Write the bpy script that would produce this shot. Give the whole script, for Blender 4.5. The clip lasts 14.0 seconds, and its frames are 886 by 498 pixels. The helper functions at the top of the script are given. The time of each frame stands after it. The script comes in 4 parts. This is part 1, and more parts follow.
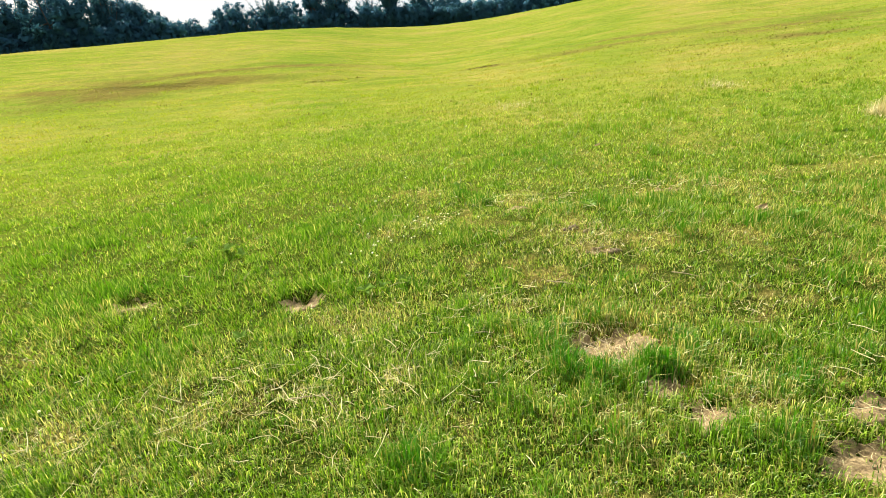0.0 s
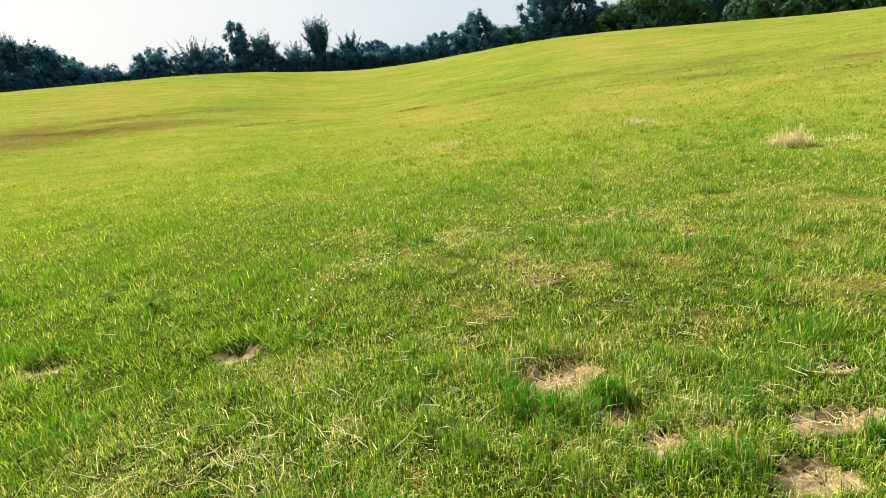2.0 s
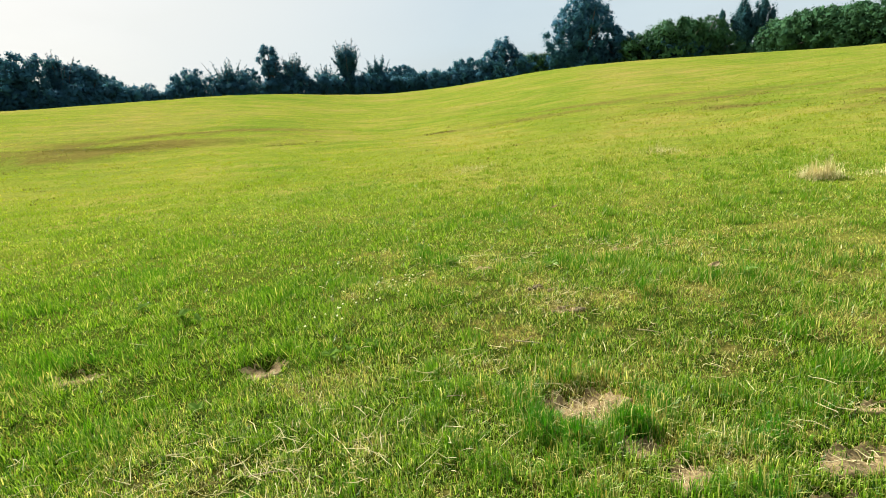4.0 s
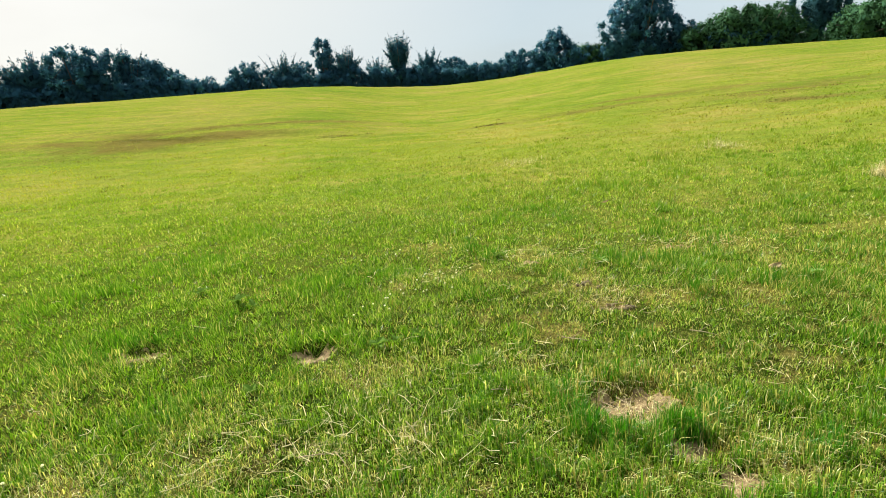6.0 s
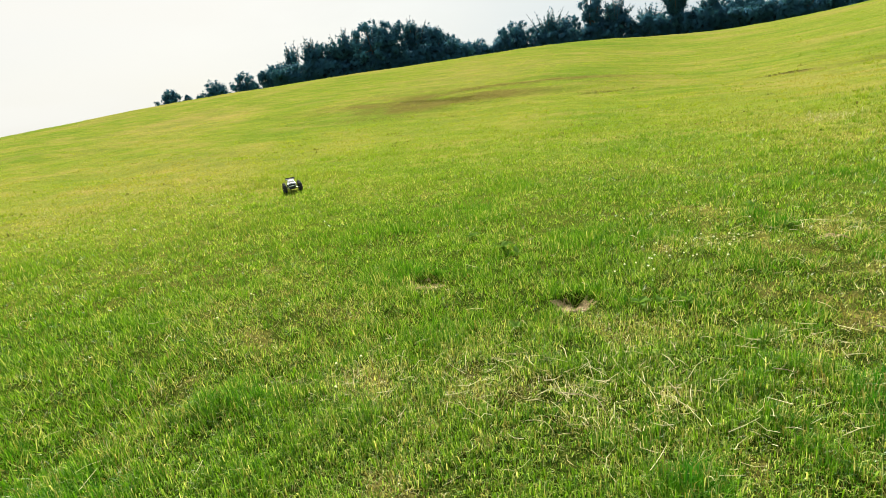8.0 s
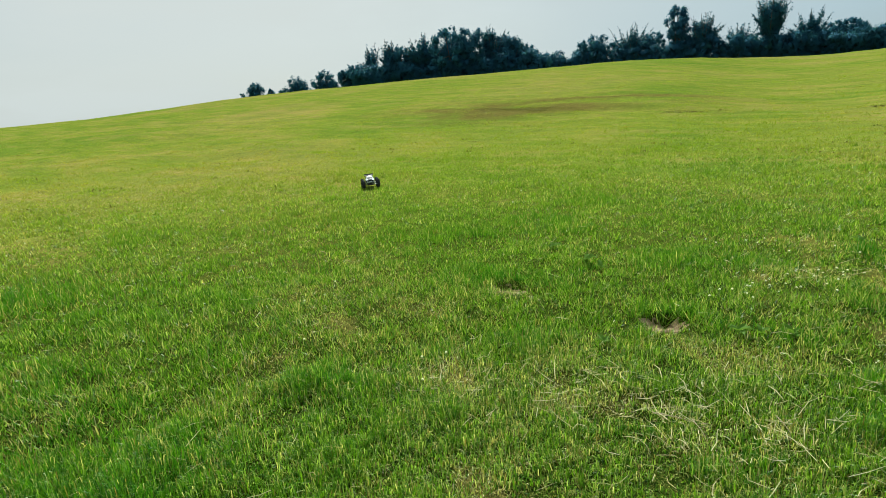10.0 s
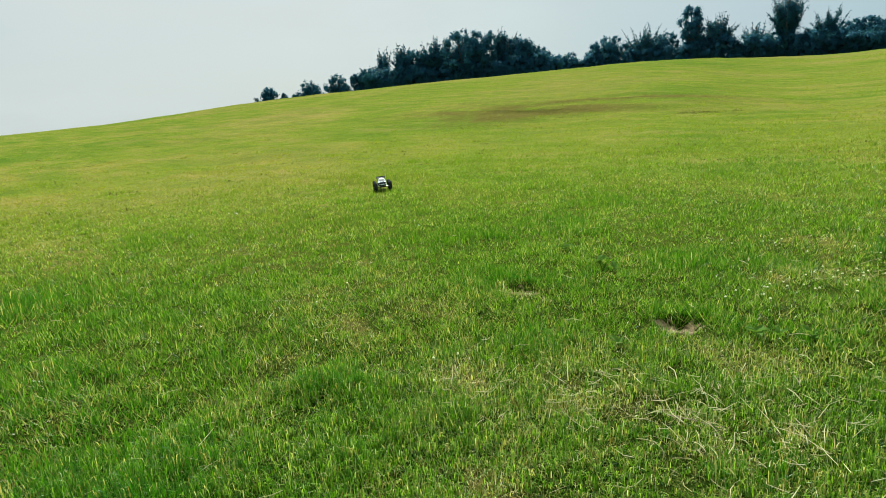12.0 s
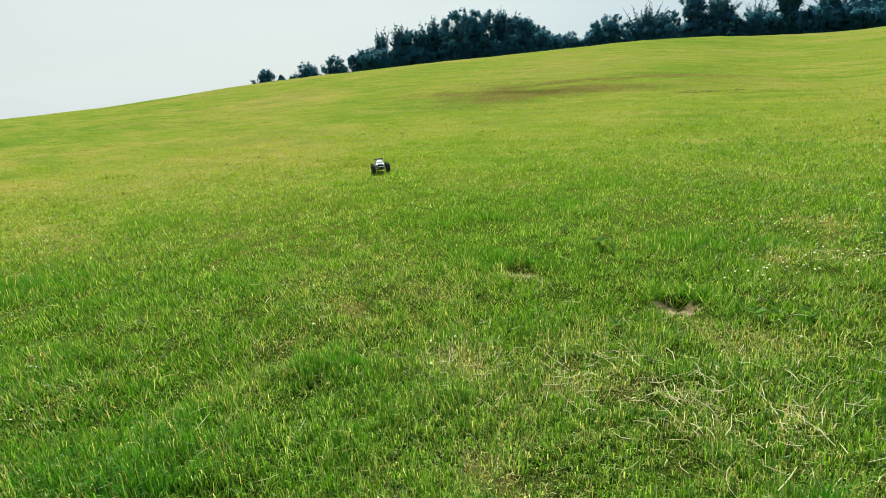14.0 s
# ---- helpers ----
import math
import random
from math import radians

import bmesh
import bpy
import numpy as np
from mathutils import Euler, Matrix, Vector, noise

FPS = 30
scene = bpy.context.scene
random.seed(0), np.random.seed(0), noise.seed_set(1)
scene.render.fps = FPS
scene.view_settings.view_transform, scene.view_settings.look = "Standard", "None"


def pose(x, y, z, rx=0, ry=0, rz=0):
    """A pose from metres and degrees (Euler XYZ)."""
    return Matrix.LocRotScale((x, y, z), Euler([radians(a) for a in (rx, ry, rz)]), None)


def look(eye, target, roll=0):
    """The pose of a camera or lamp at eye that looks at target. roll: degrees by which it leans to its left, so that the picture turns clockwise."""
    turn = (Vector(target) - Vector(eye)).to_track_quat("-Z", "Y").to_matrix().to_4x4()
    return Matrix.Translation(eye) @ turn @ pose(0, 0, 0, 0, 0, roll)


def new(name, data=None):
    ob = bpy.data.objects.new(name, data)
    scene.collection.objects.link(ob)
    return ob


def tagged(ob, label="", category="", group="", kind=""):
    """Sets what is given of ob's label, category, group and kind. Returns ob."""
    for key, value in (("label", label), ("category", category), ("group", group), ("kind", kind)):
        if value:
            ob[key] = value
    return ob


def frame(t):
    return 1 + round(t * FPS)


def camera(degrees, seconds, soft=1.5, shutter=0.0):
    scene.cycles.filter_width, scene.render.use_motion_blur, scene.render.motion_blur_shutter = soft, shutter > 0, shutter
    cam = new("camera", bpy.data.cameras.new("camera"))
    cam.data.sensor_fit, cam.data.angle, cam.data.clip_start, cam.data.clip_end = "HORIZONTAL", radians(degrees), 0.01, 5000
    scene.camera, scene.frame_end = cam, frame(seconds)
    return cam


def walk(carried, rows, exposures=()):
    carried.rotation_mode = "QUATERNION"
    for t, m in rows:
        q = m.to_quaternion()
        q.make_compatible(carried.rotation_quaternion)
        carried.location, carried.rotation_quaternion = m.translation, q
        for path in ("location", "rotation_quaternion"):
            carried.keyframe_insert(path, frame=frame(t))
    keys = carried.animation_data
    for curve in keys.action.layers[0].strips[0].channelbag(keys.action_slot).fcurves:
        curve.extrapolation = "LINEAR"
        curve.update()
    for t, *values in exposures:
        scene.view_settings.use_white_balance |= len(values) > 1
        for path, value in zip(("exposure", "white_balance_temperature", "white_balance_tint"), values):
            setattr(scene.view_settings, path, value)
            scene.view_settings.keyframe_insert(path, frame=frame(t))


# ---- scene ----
cam = camera(79.57, 14.0, soft=0.75)
# seconds, place, turn
ROWS = [
    (0.0, 0.081, -0.001, 1.441, 69.15, 6.21, -0.08),
    (0.5, 0.074, 0.000, 1.446, 70.55, 6.46, 2.70),
    (1.0, 0.119, 0.014, 1.446, 72.11, 7.72, 1.59),
    (1.5, 0.144, 0.033, 1.441, 72.13, 9.51, -1.90),
    (2.0, 0.062, 0.059, 1.425, 72.51, 6.62, -7.24),
    (2.5, 0.040, 0.045, 1.437, 74.09, 6.04, -6.03),
    (5.0, 0.012, 0.008, 1.447, 75.39, 5.49, -2.83),
    (5.5, 0.014, 0.012, 1.449, 75.48, 5.45, 0.95),
    (6.0, 0.014, 0.004, 1.450, 74.94, 5.53, 0.58),
    (6.5, -0.000, -0.000, 1.450, 74.77, 5.42, 0.31),
    (7.0, -0.012, -0.007, 1.448, 74.75, 4.93, 3.46),
    (7.5, -0.041, -0.021, 1.449, 75.39, 4.23, 9.17),
    (7.7, -0.042, -0.047, 1.487, 75.09, 5.29, 14.52),
    (7.8, -0.051, -0.078, 1.470, 75.35, 6.89, 17.22),
    (7.9, -0.060, -0.109, 1.453, 74.27, 7.03, 21.77),
    (8.0, -0.075, -0.118, 1.440, 73.81, 8.02, 27.32),
    (8.2, -0.044, -0.142, 1.453, 73.75, 7.40, 28.23),
    (8.5, -0.146, -0.177, 1.471, 77.57, 6.53, 23.91),
    (8.7, -0.207, -0.191, 1.476, 78.77, 7.67, 27.92),
    (9.0, -0.256, -0.239, 1.450, 75.44, 6.00, 30.77),
    (11.5, -0.248, -0.242, 1.420, 76.46, 5.16, 37.21),
    (12.0, -0.256, -0.232, 1.415, 75.77, 4.86, 35.99),
    (12.5, -0.259, -0.235, 1.422, 75.83, 4.83, 37.87),
    (13.0, -0.257, -0.225, 1.415, 75.68, 4.83, 37.94),
    (13.5, -0.261, -0.204, 1.404, 74.75, 5.11, 36.80),
    (14.0, -0.259, -0.199, 1.406, 73.88, 5.18, 35.89),
]
walk(cam, [(t, pose(x, y, z, rx, ry, rz)) for t, x, y, z, rx, ry, rz in ROWS], [(0.0, 1.4, 6550, 11), (1.0, 1.33, 6650, 13), (2.5, 1.22, 6500, 10), (5.0, 1.13, 6400, 7), (7.5, 1.14, 6400, 7), (8.5, 1.0, 6200, 3), (9.2, 0.72, 5900, -1), (11.5, 0.66, 5750, -4), (12.5, 0.78, 5750, -4), (14.0, 0.9, 5800, -2)])

# ---- world, sun ----
SUN_AZ, SUN_EL = 38.0, 44.0     # degrees to the left of straight ahead, degrees up
SUN_WAY = (-math.sin(radians(SUN_AZ)) * math.cos(radians(SUN_EL)), math.cos(radians(SUN_AZ)) * math.cos(radians(SUN_EL)), math.sin(radians(SUN_EL)))
world = bpy.data.worlds.new("sky")
scene.world = world
world.use_nodes = True
wn, wl = world.node_tree.nodes, world.node_tree.links
wn.clear()
w_out = wn.new("ShaderNodeOutputWorld")
w_bg = wn.new("ShaderNodeBackground")
w_sky = wn.new("ShaderNodeTexSky")
w_sky.sky_type = "NISHITA"
w_sky.sun_disc = False
w_sky.sun_elevation = radians(SUN_EL)
w_sky.sun_rotation = radians(-SUN_AZ)
w_sky.dust_density = 3.0
w_geo = wn.new("ShaderNodeTexCoord")
w_map = wn.new("ShaderNodeMapping")
w_map.inputs["Scale"].default_value = (1.2, 1.2, 4.0)
w_noise = wn.new("ShaderNodeTexNoise")
w_noise.inputs["Scale"].default_value = 1.6
w_noise.inputs["Detail"].default_value = 6.0
w_noise.inputs["Roughness"].default_value = 0.55
w_ramp = wn.new("ShaderNodeValToRGB")
w_ramp.color_ramp.elements[0].position = 0.36
w_ramp.color_ramp.elements[0].color = (0.72, 0.72, 0.72, 1)
w_ramp.color_ramp.elements[1].position = 0.62
w_ramp.color_ramp.elements[1].color = (0.97, 0.97, 0.97, 1)
w_mix = wn.new("ShaderNodeMixRGB")
w_dot = wn.new("ShaderNodeVectorMath")
w_dot.operation = "DOT_PRODUCT"
# the thin cloud glows most on the sun's side of the sky
w_dot.inputs[1].default_value = (-math.sin(radians(66)) * math.cos(radians(36)), math.cos(radians(66)) * math.cos(radians(36)), math.sin(radians(36)))
w_veil = wn.new("ShaderNodeValToRGB")
w_veil.color_ramp.elements[0].position = 0.3
w_veil.color_ramp.elements[0].color = (0.60, 0.69, 0.745, 1)
w_veil.color_ramp.elements[1].position = 0.86
w_veil.color_ramp.elements[1].color = (0.92, 0.875, 0.82, 1)
w_gain = wn.new("ShaderNodeVectorMath")
w_gain.operation = "SCALE"
w_gain.inputs["Scale"].default_value = 10.0
wl.new(w_geo.outputs["Generated"], w_dot.inputs[0])
wl.new(w_dot.outputs["Value"], w_veil.inputs["Fac"])
wl.new(w_veil.outputs["Color"], w_gain.inputs[0])
wl.new(w_gain.outputs["Vector"], w_mix.inputs["Color2"])
wl.new(w_geo.outputs["Generated"], w_map.inputs["Vector"])
wl.new(w_map.outputs["Vector"], w_noise.inputs["Vector"])
wl.new(w_noise.outputs["Fac"], w_ramp.inputs["Fac"])
wl.new(w_ramp.outputs["Color"], w_mix.inputs["Fac"])
wl.new(w_sky.outputs["Color"], w_mix.inputs["Color1"])
wl.new(w_mix.outputs["Color"], w_bg.inputs["Color"])
w_bg.inputs["Strength"].default_value = 0.05
wl.new(w_bg.outputs["Background"], w_out.inputs["Surface"])

sun_data = bpy.data.lights.new("sun", "SUN")
sun_data.energy = 5.0
sun_data.angle = radians(0.6)
sun_data.color = (1.0, 0.95, 0.84)
sun = new("sun", sun_data)
sun_dir = Vector(SUN_WAY)
sun.matrix_basis = look(sun_dir * 50, (0, 0, 0))


# ---- materials ----
def material(name):
    m = bpy.data.materials.new(name)
    m.use_nodes = True
    nodes, links = m.node_tree.nodes, m.node_tree.links
    return m, nodes, links, nodes["Principled BSDF"]


def noise_node(nodes, links, scale, detail=4.0, rough=0.6, stretch=None):
    co = nodes.new("ShaderNodeTexCoord")
    n = nodes.new("ShaderNodeTexNoise")
    n.inputs["Scale"].default_value, n.inputs["Detail"].default_value, n.inputs["Roughness"].default_value = scale, detail, rough
    src = co.outputs["Object"]
    if stretch:
        mp = nodes.new("ShaderNodeMapping")
        mp.inputs["Scale"].default_value = stretch
        links.new(src, mp.inputs["Vector"])
        src = mp.outputs["Vector"]
    links.new(src, n.inputs["Vector"])
    return n


def ramp_node(nodes, links, src, stops):
    r = nodes.new("ShaderNodeValToRGB")
    els = r.color_ramp.elements
    while len(els) < len(stops):
        els.new(0.5)
    for e, (p, c) in zip(els, stops):
        e.position, e.color = p, (*c, 1)
    links.new(src, r.inputs["Fac"])
    return r


def mix_node(nodes, links, fac, a, b, how="MIX"):
    m = nodes.new("ShaderNodeMixRGB")
    m.blend_type = how
    for sock, v in ((m.inputs["Fac"], fac), (m.inputs["Color1"], a), (m.inputs["Color2"], b)):
        if isinstance(v, (int, float)):
            sock.default_value = v
        elif isinstance(v, tuple):
            sock.default_value = (*v, 1)
        else:
            links.new(v, sock)
    return m


def bump_node(nodes, links, src, bsdf, strength, distance):
    b = nodes.new("ShaderNodeBump")
    b.inputs["Strength"].default_value, b.inputs["Distance"].default_value = strength, distance
    links.new(src, b.inputs["Height"])
    links.new(b.outputs["Normal"], bsdf.inputs["Normal"])
    return b


def plain(name, color, rough=0.5, metal=0.0, grain=60.0, amount=0.25, bump=0.0, coat=0.0):
    """A surface of one colour with fine and coarse variation."""
    m, nodes, links, bsdf = material(name)
    n1, n2 = noise_node(nodes, links, grain, 5), noise_node(nodes, links, grain * 0.13, 3)
    add = mix_node(nodes, links, 0.5, n1.outputs["Fac"], n2.outputs["Fac"])
    lo, hi = tuple(c * (1 - amount) for c in color), tuple(min(1, c * (1 + amount)) for c in color)
    r = ramp_node(nodes, links, add.outputs["Color"], [(0.35, lo), (0.65, hi)])
    links.new(r.outputs["Color"], bsdf.inputs["Base Color"])
    bsdf.inputs["Roughness"].default_value, bsdf.inputs["Metallic"].default_value = rough, metal
    bsdf.inputs["Coat Weight"].default_value = coat
    if bump:
        bump_node(nodes, links, n1.outputs["Fac"], bsdf, 0.5, bump)
    return m


def leaf_material(name, dark, light, through_share=0.35, island=0.5, rough=0.55, dry=None, lush=None, patch=0.0, gloss=0.1, tip=None, even=None):
    """Thin leaves: part of the light goes through them."""
    m, nodes, links, bsdf = material(name)
    geo = nodes.new("ShaderNodeNewGeometry")
    r = ramp_node(nodes, links, geo.outputs["Random Per Island"], [(0.0, dark), (1.0, light)])
    if tip:
        r.color_ramp.elements[0].position, r.color_ramp.elements[1].position = 0.12, 0.76
        r.color_ramp.elements.new(1.0).color = (*tip, 1)
    color = r.outputs["Color"]
    if patch:
        n = noise_node(nodes, links, patch, 4, 0.6)
        n2 = noise_node(nodes, links, patch * 11, 3, 0.6)
        n = mix_node(nodes, links, 0.5, n.outputs["Fac"], n2.outputs["Fac"])
        color = mix_node(nodes, links, island, color, ramp_node(nodes, links, n.outputs["Color"], [(0.36, dark), (0.64, light)]).outputs["Color"]).outputs["Color"]
    for key, tone in (("lush", lush), ("dry", dry)):
        if tone:
            if len(tone) == 2:
                tone = ramp_node(nodes, links, geo.outputs["Random Per Island"], [(0.25, tone[0]), (0.75, tone[1])]).outputs["Color"]
            at = nodes.new("ShaderNodeAttribute")
            at.attribute_name = key
            color = mix_node(nodes, links, at.outputs["Fac"], color, tone).outputs["Color"]
    if even:
        at = nodes.new("ShaderNodeAttribute")
        at.attribute_name = "even"
        streak, broad = noise_node(nodes, links, 1.0, 5, 0.65, (0.26, 0.8, 0.3)), noise_node(nodes, links, 0.07, 4, 0.6)
        n = mix_node(nodes, links, 0.4, streak.outputs["Fac"], broad.outputs["Fac"])
        even = ramp_node(nodes, links, n.outputs["Color"], [(0.41, even[0]), (0.5, even[1]), (0.58, even[2])]).outputs["Color"]
        color = mix_node(nodes, links, at.outputs["Fac"], color, even).outputs["Color"]
        # the closed sward farther off is duller than single blades close by
        dull = nodes.new("ShaderNodeMath")
        dull.operation = "MULTIPLY_ADD"
        dull.inputs[1].default_value, dull.inputs[2].default_value = 0.4, rough
        links.new(at.outputs["Fac"], dull.inputs[0])
        links.new(dull.outputs["Value"], bsdf.inputs["Roughness"])
    links.new(color, bsdf.inputs["Base Color"])
    bsdf.inputs["Roughness"].default_value = rough
    bsdf.inputs["Specular IOR Level"].default_value = gloss
    tr = nodes.new("ShaderNodeBsdfTranslucent")
    links.new(mix_node(nodes, links, 1.0, color, (1.15, 1.15, 0.65), "MULTIPLY").outputs["Color"], tr.inputs["Color"])
    mx = nodes.new("ShaderNodeMixShader")
    mx.inputs["Fac"].default_value = through_share
    links.new(bsdf.outputs["BSDF"], mx.inputs[1])
    links.new(tr.outputs["BSDF"], mx.inputs[2])
    links.new(mx.outputs["Shader"], nodes["Material Output"].inputs["Surface"])
    return m


GREEN_DARK, GREEN_LIGHT, DRY, LUSH = (0.016, 0.072, 0.003), (0.215, 0.385, 0.011), (0.74, 0.67, 0.25), (0.05, 0.205, 0.006)
M_GRASS = leaf_material("grass_blades", GREEN_DARK, GREEN_LIGHT, 0.42, 0.14, 0.36, ((0.29, 0.23, 0.055), DRY), LUSH, 0.6, 0.34, (0.56, 0.70, 0.15), ((0.195, 0.285, 0.018), (0.285, 0.335, 0.026), (0.365, 0.33, 0.06)))
M_STRAW = leaf_material("dry_straw", (0.46, 0.38, 0.165), (0.82, 0.74, 0.43), 0.1)
M_ROUGH = leaf_material("rough_grass", (0.11, 0.115, 0.02), (0.21, 0.185, 0.05), 0.3)
M_WEED = leaf_material("weed_leaves", (0.09, 0.19, 0.02), (0.22, 0.32, 0.06), 0.35, rough=0.45)
# blue distance haze is painted into the tree, hedge and poplar leaf colours
M_TREE_HAZE = leaf_material("tree_leaves", (0.034, 0.115, 0.185), (0.046, 0.14, 0.22), 0.32, 0.5, 0.7, patch=0.5, gloss=0.03)
M_TREE_LIGHT = leaf_material("light_tree_leaves", (0.026, 0.085, 0.046), (0.06, 0.135, 0.058), 0.16, 0.5, 0.7, patch=0.5, gloss=0.03)
M_POPLAR_HAZE = leaf_material("haze_tinted_poplar_leaves", (0.028, 0.09, 0.11), (0.038, 0.108, 0.13), 0.25, 0.5, 0.7, patch=0.5, gloss=0.03)
M_BARK = plain("bark", (0.09, 0.075, 0.06), 0.9, 0, 8, 0.4, 0.02)


def ground_material():
    """Thatch and soil under the blades close by, darkened for the shade between them; far off the sheet is the closed
    sward itself.
    """
    m, nodes, links, bsdf = material("meadow_ground")
    big, mid, fine = noise_node(nodes, links, 0.07, 5, 0.6), noise_node(nodes, links, 1.0, 6, 0.65, (0.28, 0.85, 0.3)), noise_node(nodes, links, 22.0, 6, 0.75)
    grain = noise_node(nodes, links, 3.0, 9, 0.85)
    c1 = ramp_node(nodes, links, big.outputs["Fac"], [(0.36, (0.095, 0.145, 0.019)), (0.5, (0.148, 0.172, 0.026)), (0.64, (0.215, 0.178, 0.056))])
    c2 = ramp_node(nodes, links, mid.outputs["Fac"], [(0.37, (0.08, 0.128, 0.016)), (0.5, (0.145, 0.168, 0.026)), (0.62, (0.235, 0.192, 0.056))])
    c = mix_node(nodes, links, 0.5, c1.outputs["Color"], c2.outputs["Color"])
    c3 = ramp_node(nodes, links, grain.outputs["Fac"], [(0.3, (0.7, 0.73, 0.62)), (0.7, (1.45, 1.43, 1.3))])
    c = mix_node(nodes, links, 0.8, c.outputs["Color"], c3.outputs["Color"], "MULTIPLY")
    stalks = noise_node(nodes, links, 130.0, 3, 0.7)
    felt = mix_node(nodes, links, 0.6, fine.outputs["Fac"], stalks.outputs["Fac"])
    # near-black stops put the shade between the blades into the ground colour
    shade_thatch = ramp_node(nodes, links, felt.outputs["Color"], [(0.38, (0.007, 0.015, 0.001)), (0.5, (0.026, 0.043, 0.005)), (0.64, (0.105, 0.10, 0.024))])
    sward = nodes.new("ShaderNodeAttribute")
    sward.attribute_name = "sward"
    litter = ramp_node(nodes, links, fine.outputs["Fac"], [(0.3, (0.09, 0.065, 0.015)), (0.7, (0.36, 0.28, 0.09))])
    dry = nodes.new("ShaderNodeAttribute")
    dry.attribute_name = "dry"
    shade_thatch = mix_node(nodes, links, dry.outputs["Fac"], shade_thatch.outputs["Color"], litter.outputs["Color"])
    c = mix_node(nodes, links, sward.outputs["Fac"], shade_thatch.outputs["Color"], c.outputs["Color"])
    brown = nodes.new("ShaderNodeAttribute")
    brown.attribute_name = "brown"
    # brown grass tone, darkened to hold the shade under the fold lips too
    fold_tone = ramp_node(nodes, links, grain.outputs["Fac"], [(0.3, (0.06, 0.052, 0.012)), (0.7, (0.18, 0.145, 0.04))])
    c = mix_node(nodes, links, brown.outputs["Fac"], c.outputs["Color"], fold_tone.outputs["Color"])
    stems = ramp_node(nodes, links, felt.outputs["Color"], [(0.36, (0.35, 0.36, 0.34)), (0.5, (0.95, 0.96, 0.92)), (0.64, (1.7, 1.68, 1.6))])
    c = mix_node(nodes, links, 0.8, c.outputs["Color"], stems.outputs["Color"], "MULTIPLY")
    links.new(c.outputs["Color"], bsdf.inputs["Base Color"])
    bsdf.inputs["Roughness"].default_value = 0.95
    bsdf.inputs["Specular IOR Level"].default_value = 0.0
    bump_node(nodes, links, fine.outputs["Fac"], bsdf, 0.6, 0.04)
    return m


M_GROUND = ground_material()


def soil_material(name="dry_soil", shade=1.0):
    """Crumbly earth; clods have a darker tone than dry ground."""
    m, nodes, links, bsdf = material(name)
    n1, n2 = noise_node(nodes, links, 45, 8, 0.75), noise_node(nodes, links, 9, 5)
    c = mix_node(nodes, links, 0.5, n1.outputs["Fac"], n2.outputs["Fac"])
    r = ramp_node(nodes, links, c.outputs["Color"], [(f, tuple(shade * v for v in c3)) for f, c3 in ((0.35, (0.07, 0.043, 0.018)), (0.5, (0.27, 0.192, 0.088)), (0.66, (0.46, 0.35, 0.17)))])
    links.new(r.outputs["Color"], bsdf.inputs["Base Color"])
    bsdf.inputs["Roughness"].default_value = 0.95
    bump_node(nodes, links, n1.outputs["Fac"], bsdf, 0.9, 0.02)
    return m


M_SOIL = soil_material()
M_CLOD = soil_material("dark_earth", 0.5)
M_STONE = soil_material("pale_stone", 1.3)

# ---- the lie of the land ----
rng = np.random.default_rng(7)
LATTICE = rng.random((256, 256))


def value_noise(x, y, scale, octaves=3, gain=0.5):
    """Smooth noise from 0 to 1; scale: waves a metre."""
    total, amp, norm = np.zeros_like(x, dtype=float), 1.0, 0.0
    for k in range(octaves):
        u, v = x * scale + 37.2 * k, y * scale + 11.7 * k
        i, j = np.floor(u).astype(int), np.floor(v).astype(int)
        a, b = u - i, v - j
        a, b = a * a * (3 - 2 * a), b * b * (3 - 2 * b)
        i0, i1, j0, j1 = i % 256, (i + 1) % 256, j % 256, (j + 1) % 256
        total += amp * ((LATTICE[i0, j0] * (1 - a) + LATTICE[i1, j0] * a) * (1 - b) + (LATTICE[i0, j1] * (1 - a) + LATTICE[i1, j1] * a) * b)
        norm += amp
        amp, scale = amp * gain, scale * 2.1
    return total / norm


EYE = 1.45
# the crest of the hill: degrees to the left, degrees up from the eye, metres away
CREST = [(-180, 0.3, 90), (-100, 0.6, 90), (-60, 1.3, 80), (-45, 1.55, 75), (-41, 1.65, 75), (-35, 2.0, 75), (-30, 2.3, 75), (-26, 2.6, 76), (-20, 2.8, 78),
         (-15, 2.7, 82), (-10, 2.4, 88), (-5, 2.1, 96), (0, 2.0, 101), (5.4, 2.3, 99), (9, 2.75, 86), (13, 3.15, 76), (17, 3.3, 72), (24, 3.3, 70),
         (34.6, 3.3, 70), (45, 3.1, 72), (54.6, 2.75, 76), (61, 2.2, 78), (68, 1.6, 80), (75, 1.35, 82), (100, 0.6, 90), (180, 0.3, 90)]
C_AZ, C_EL, C_R = (np.array(v, dtype=float) for v in zip(*CREST))
SMOOTH_AZ = np.arange(-180, 180.5, 0.5)


def smoothed(values, width=2.0):
    v = np.interp(SMOOTH_AZ, C_AZ, values)
    k = np.exp(-0.5 * (np.arange(-12, 13) * 0.5 / width) ** 2)
    return np.convolve(np.pad(v, 12, mode="edge"), k / k.sum(), mode="valid")


S_EL, S_R = smoothed(C_EL), smoothed(C_R, 3.0)
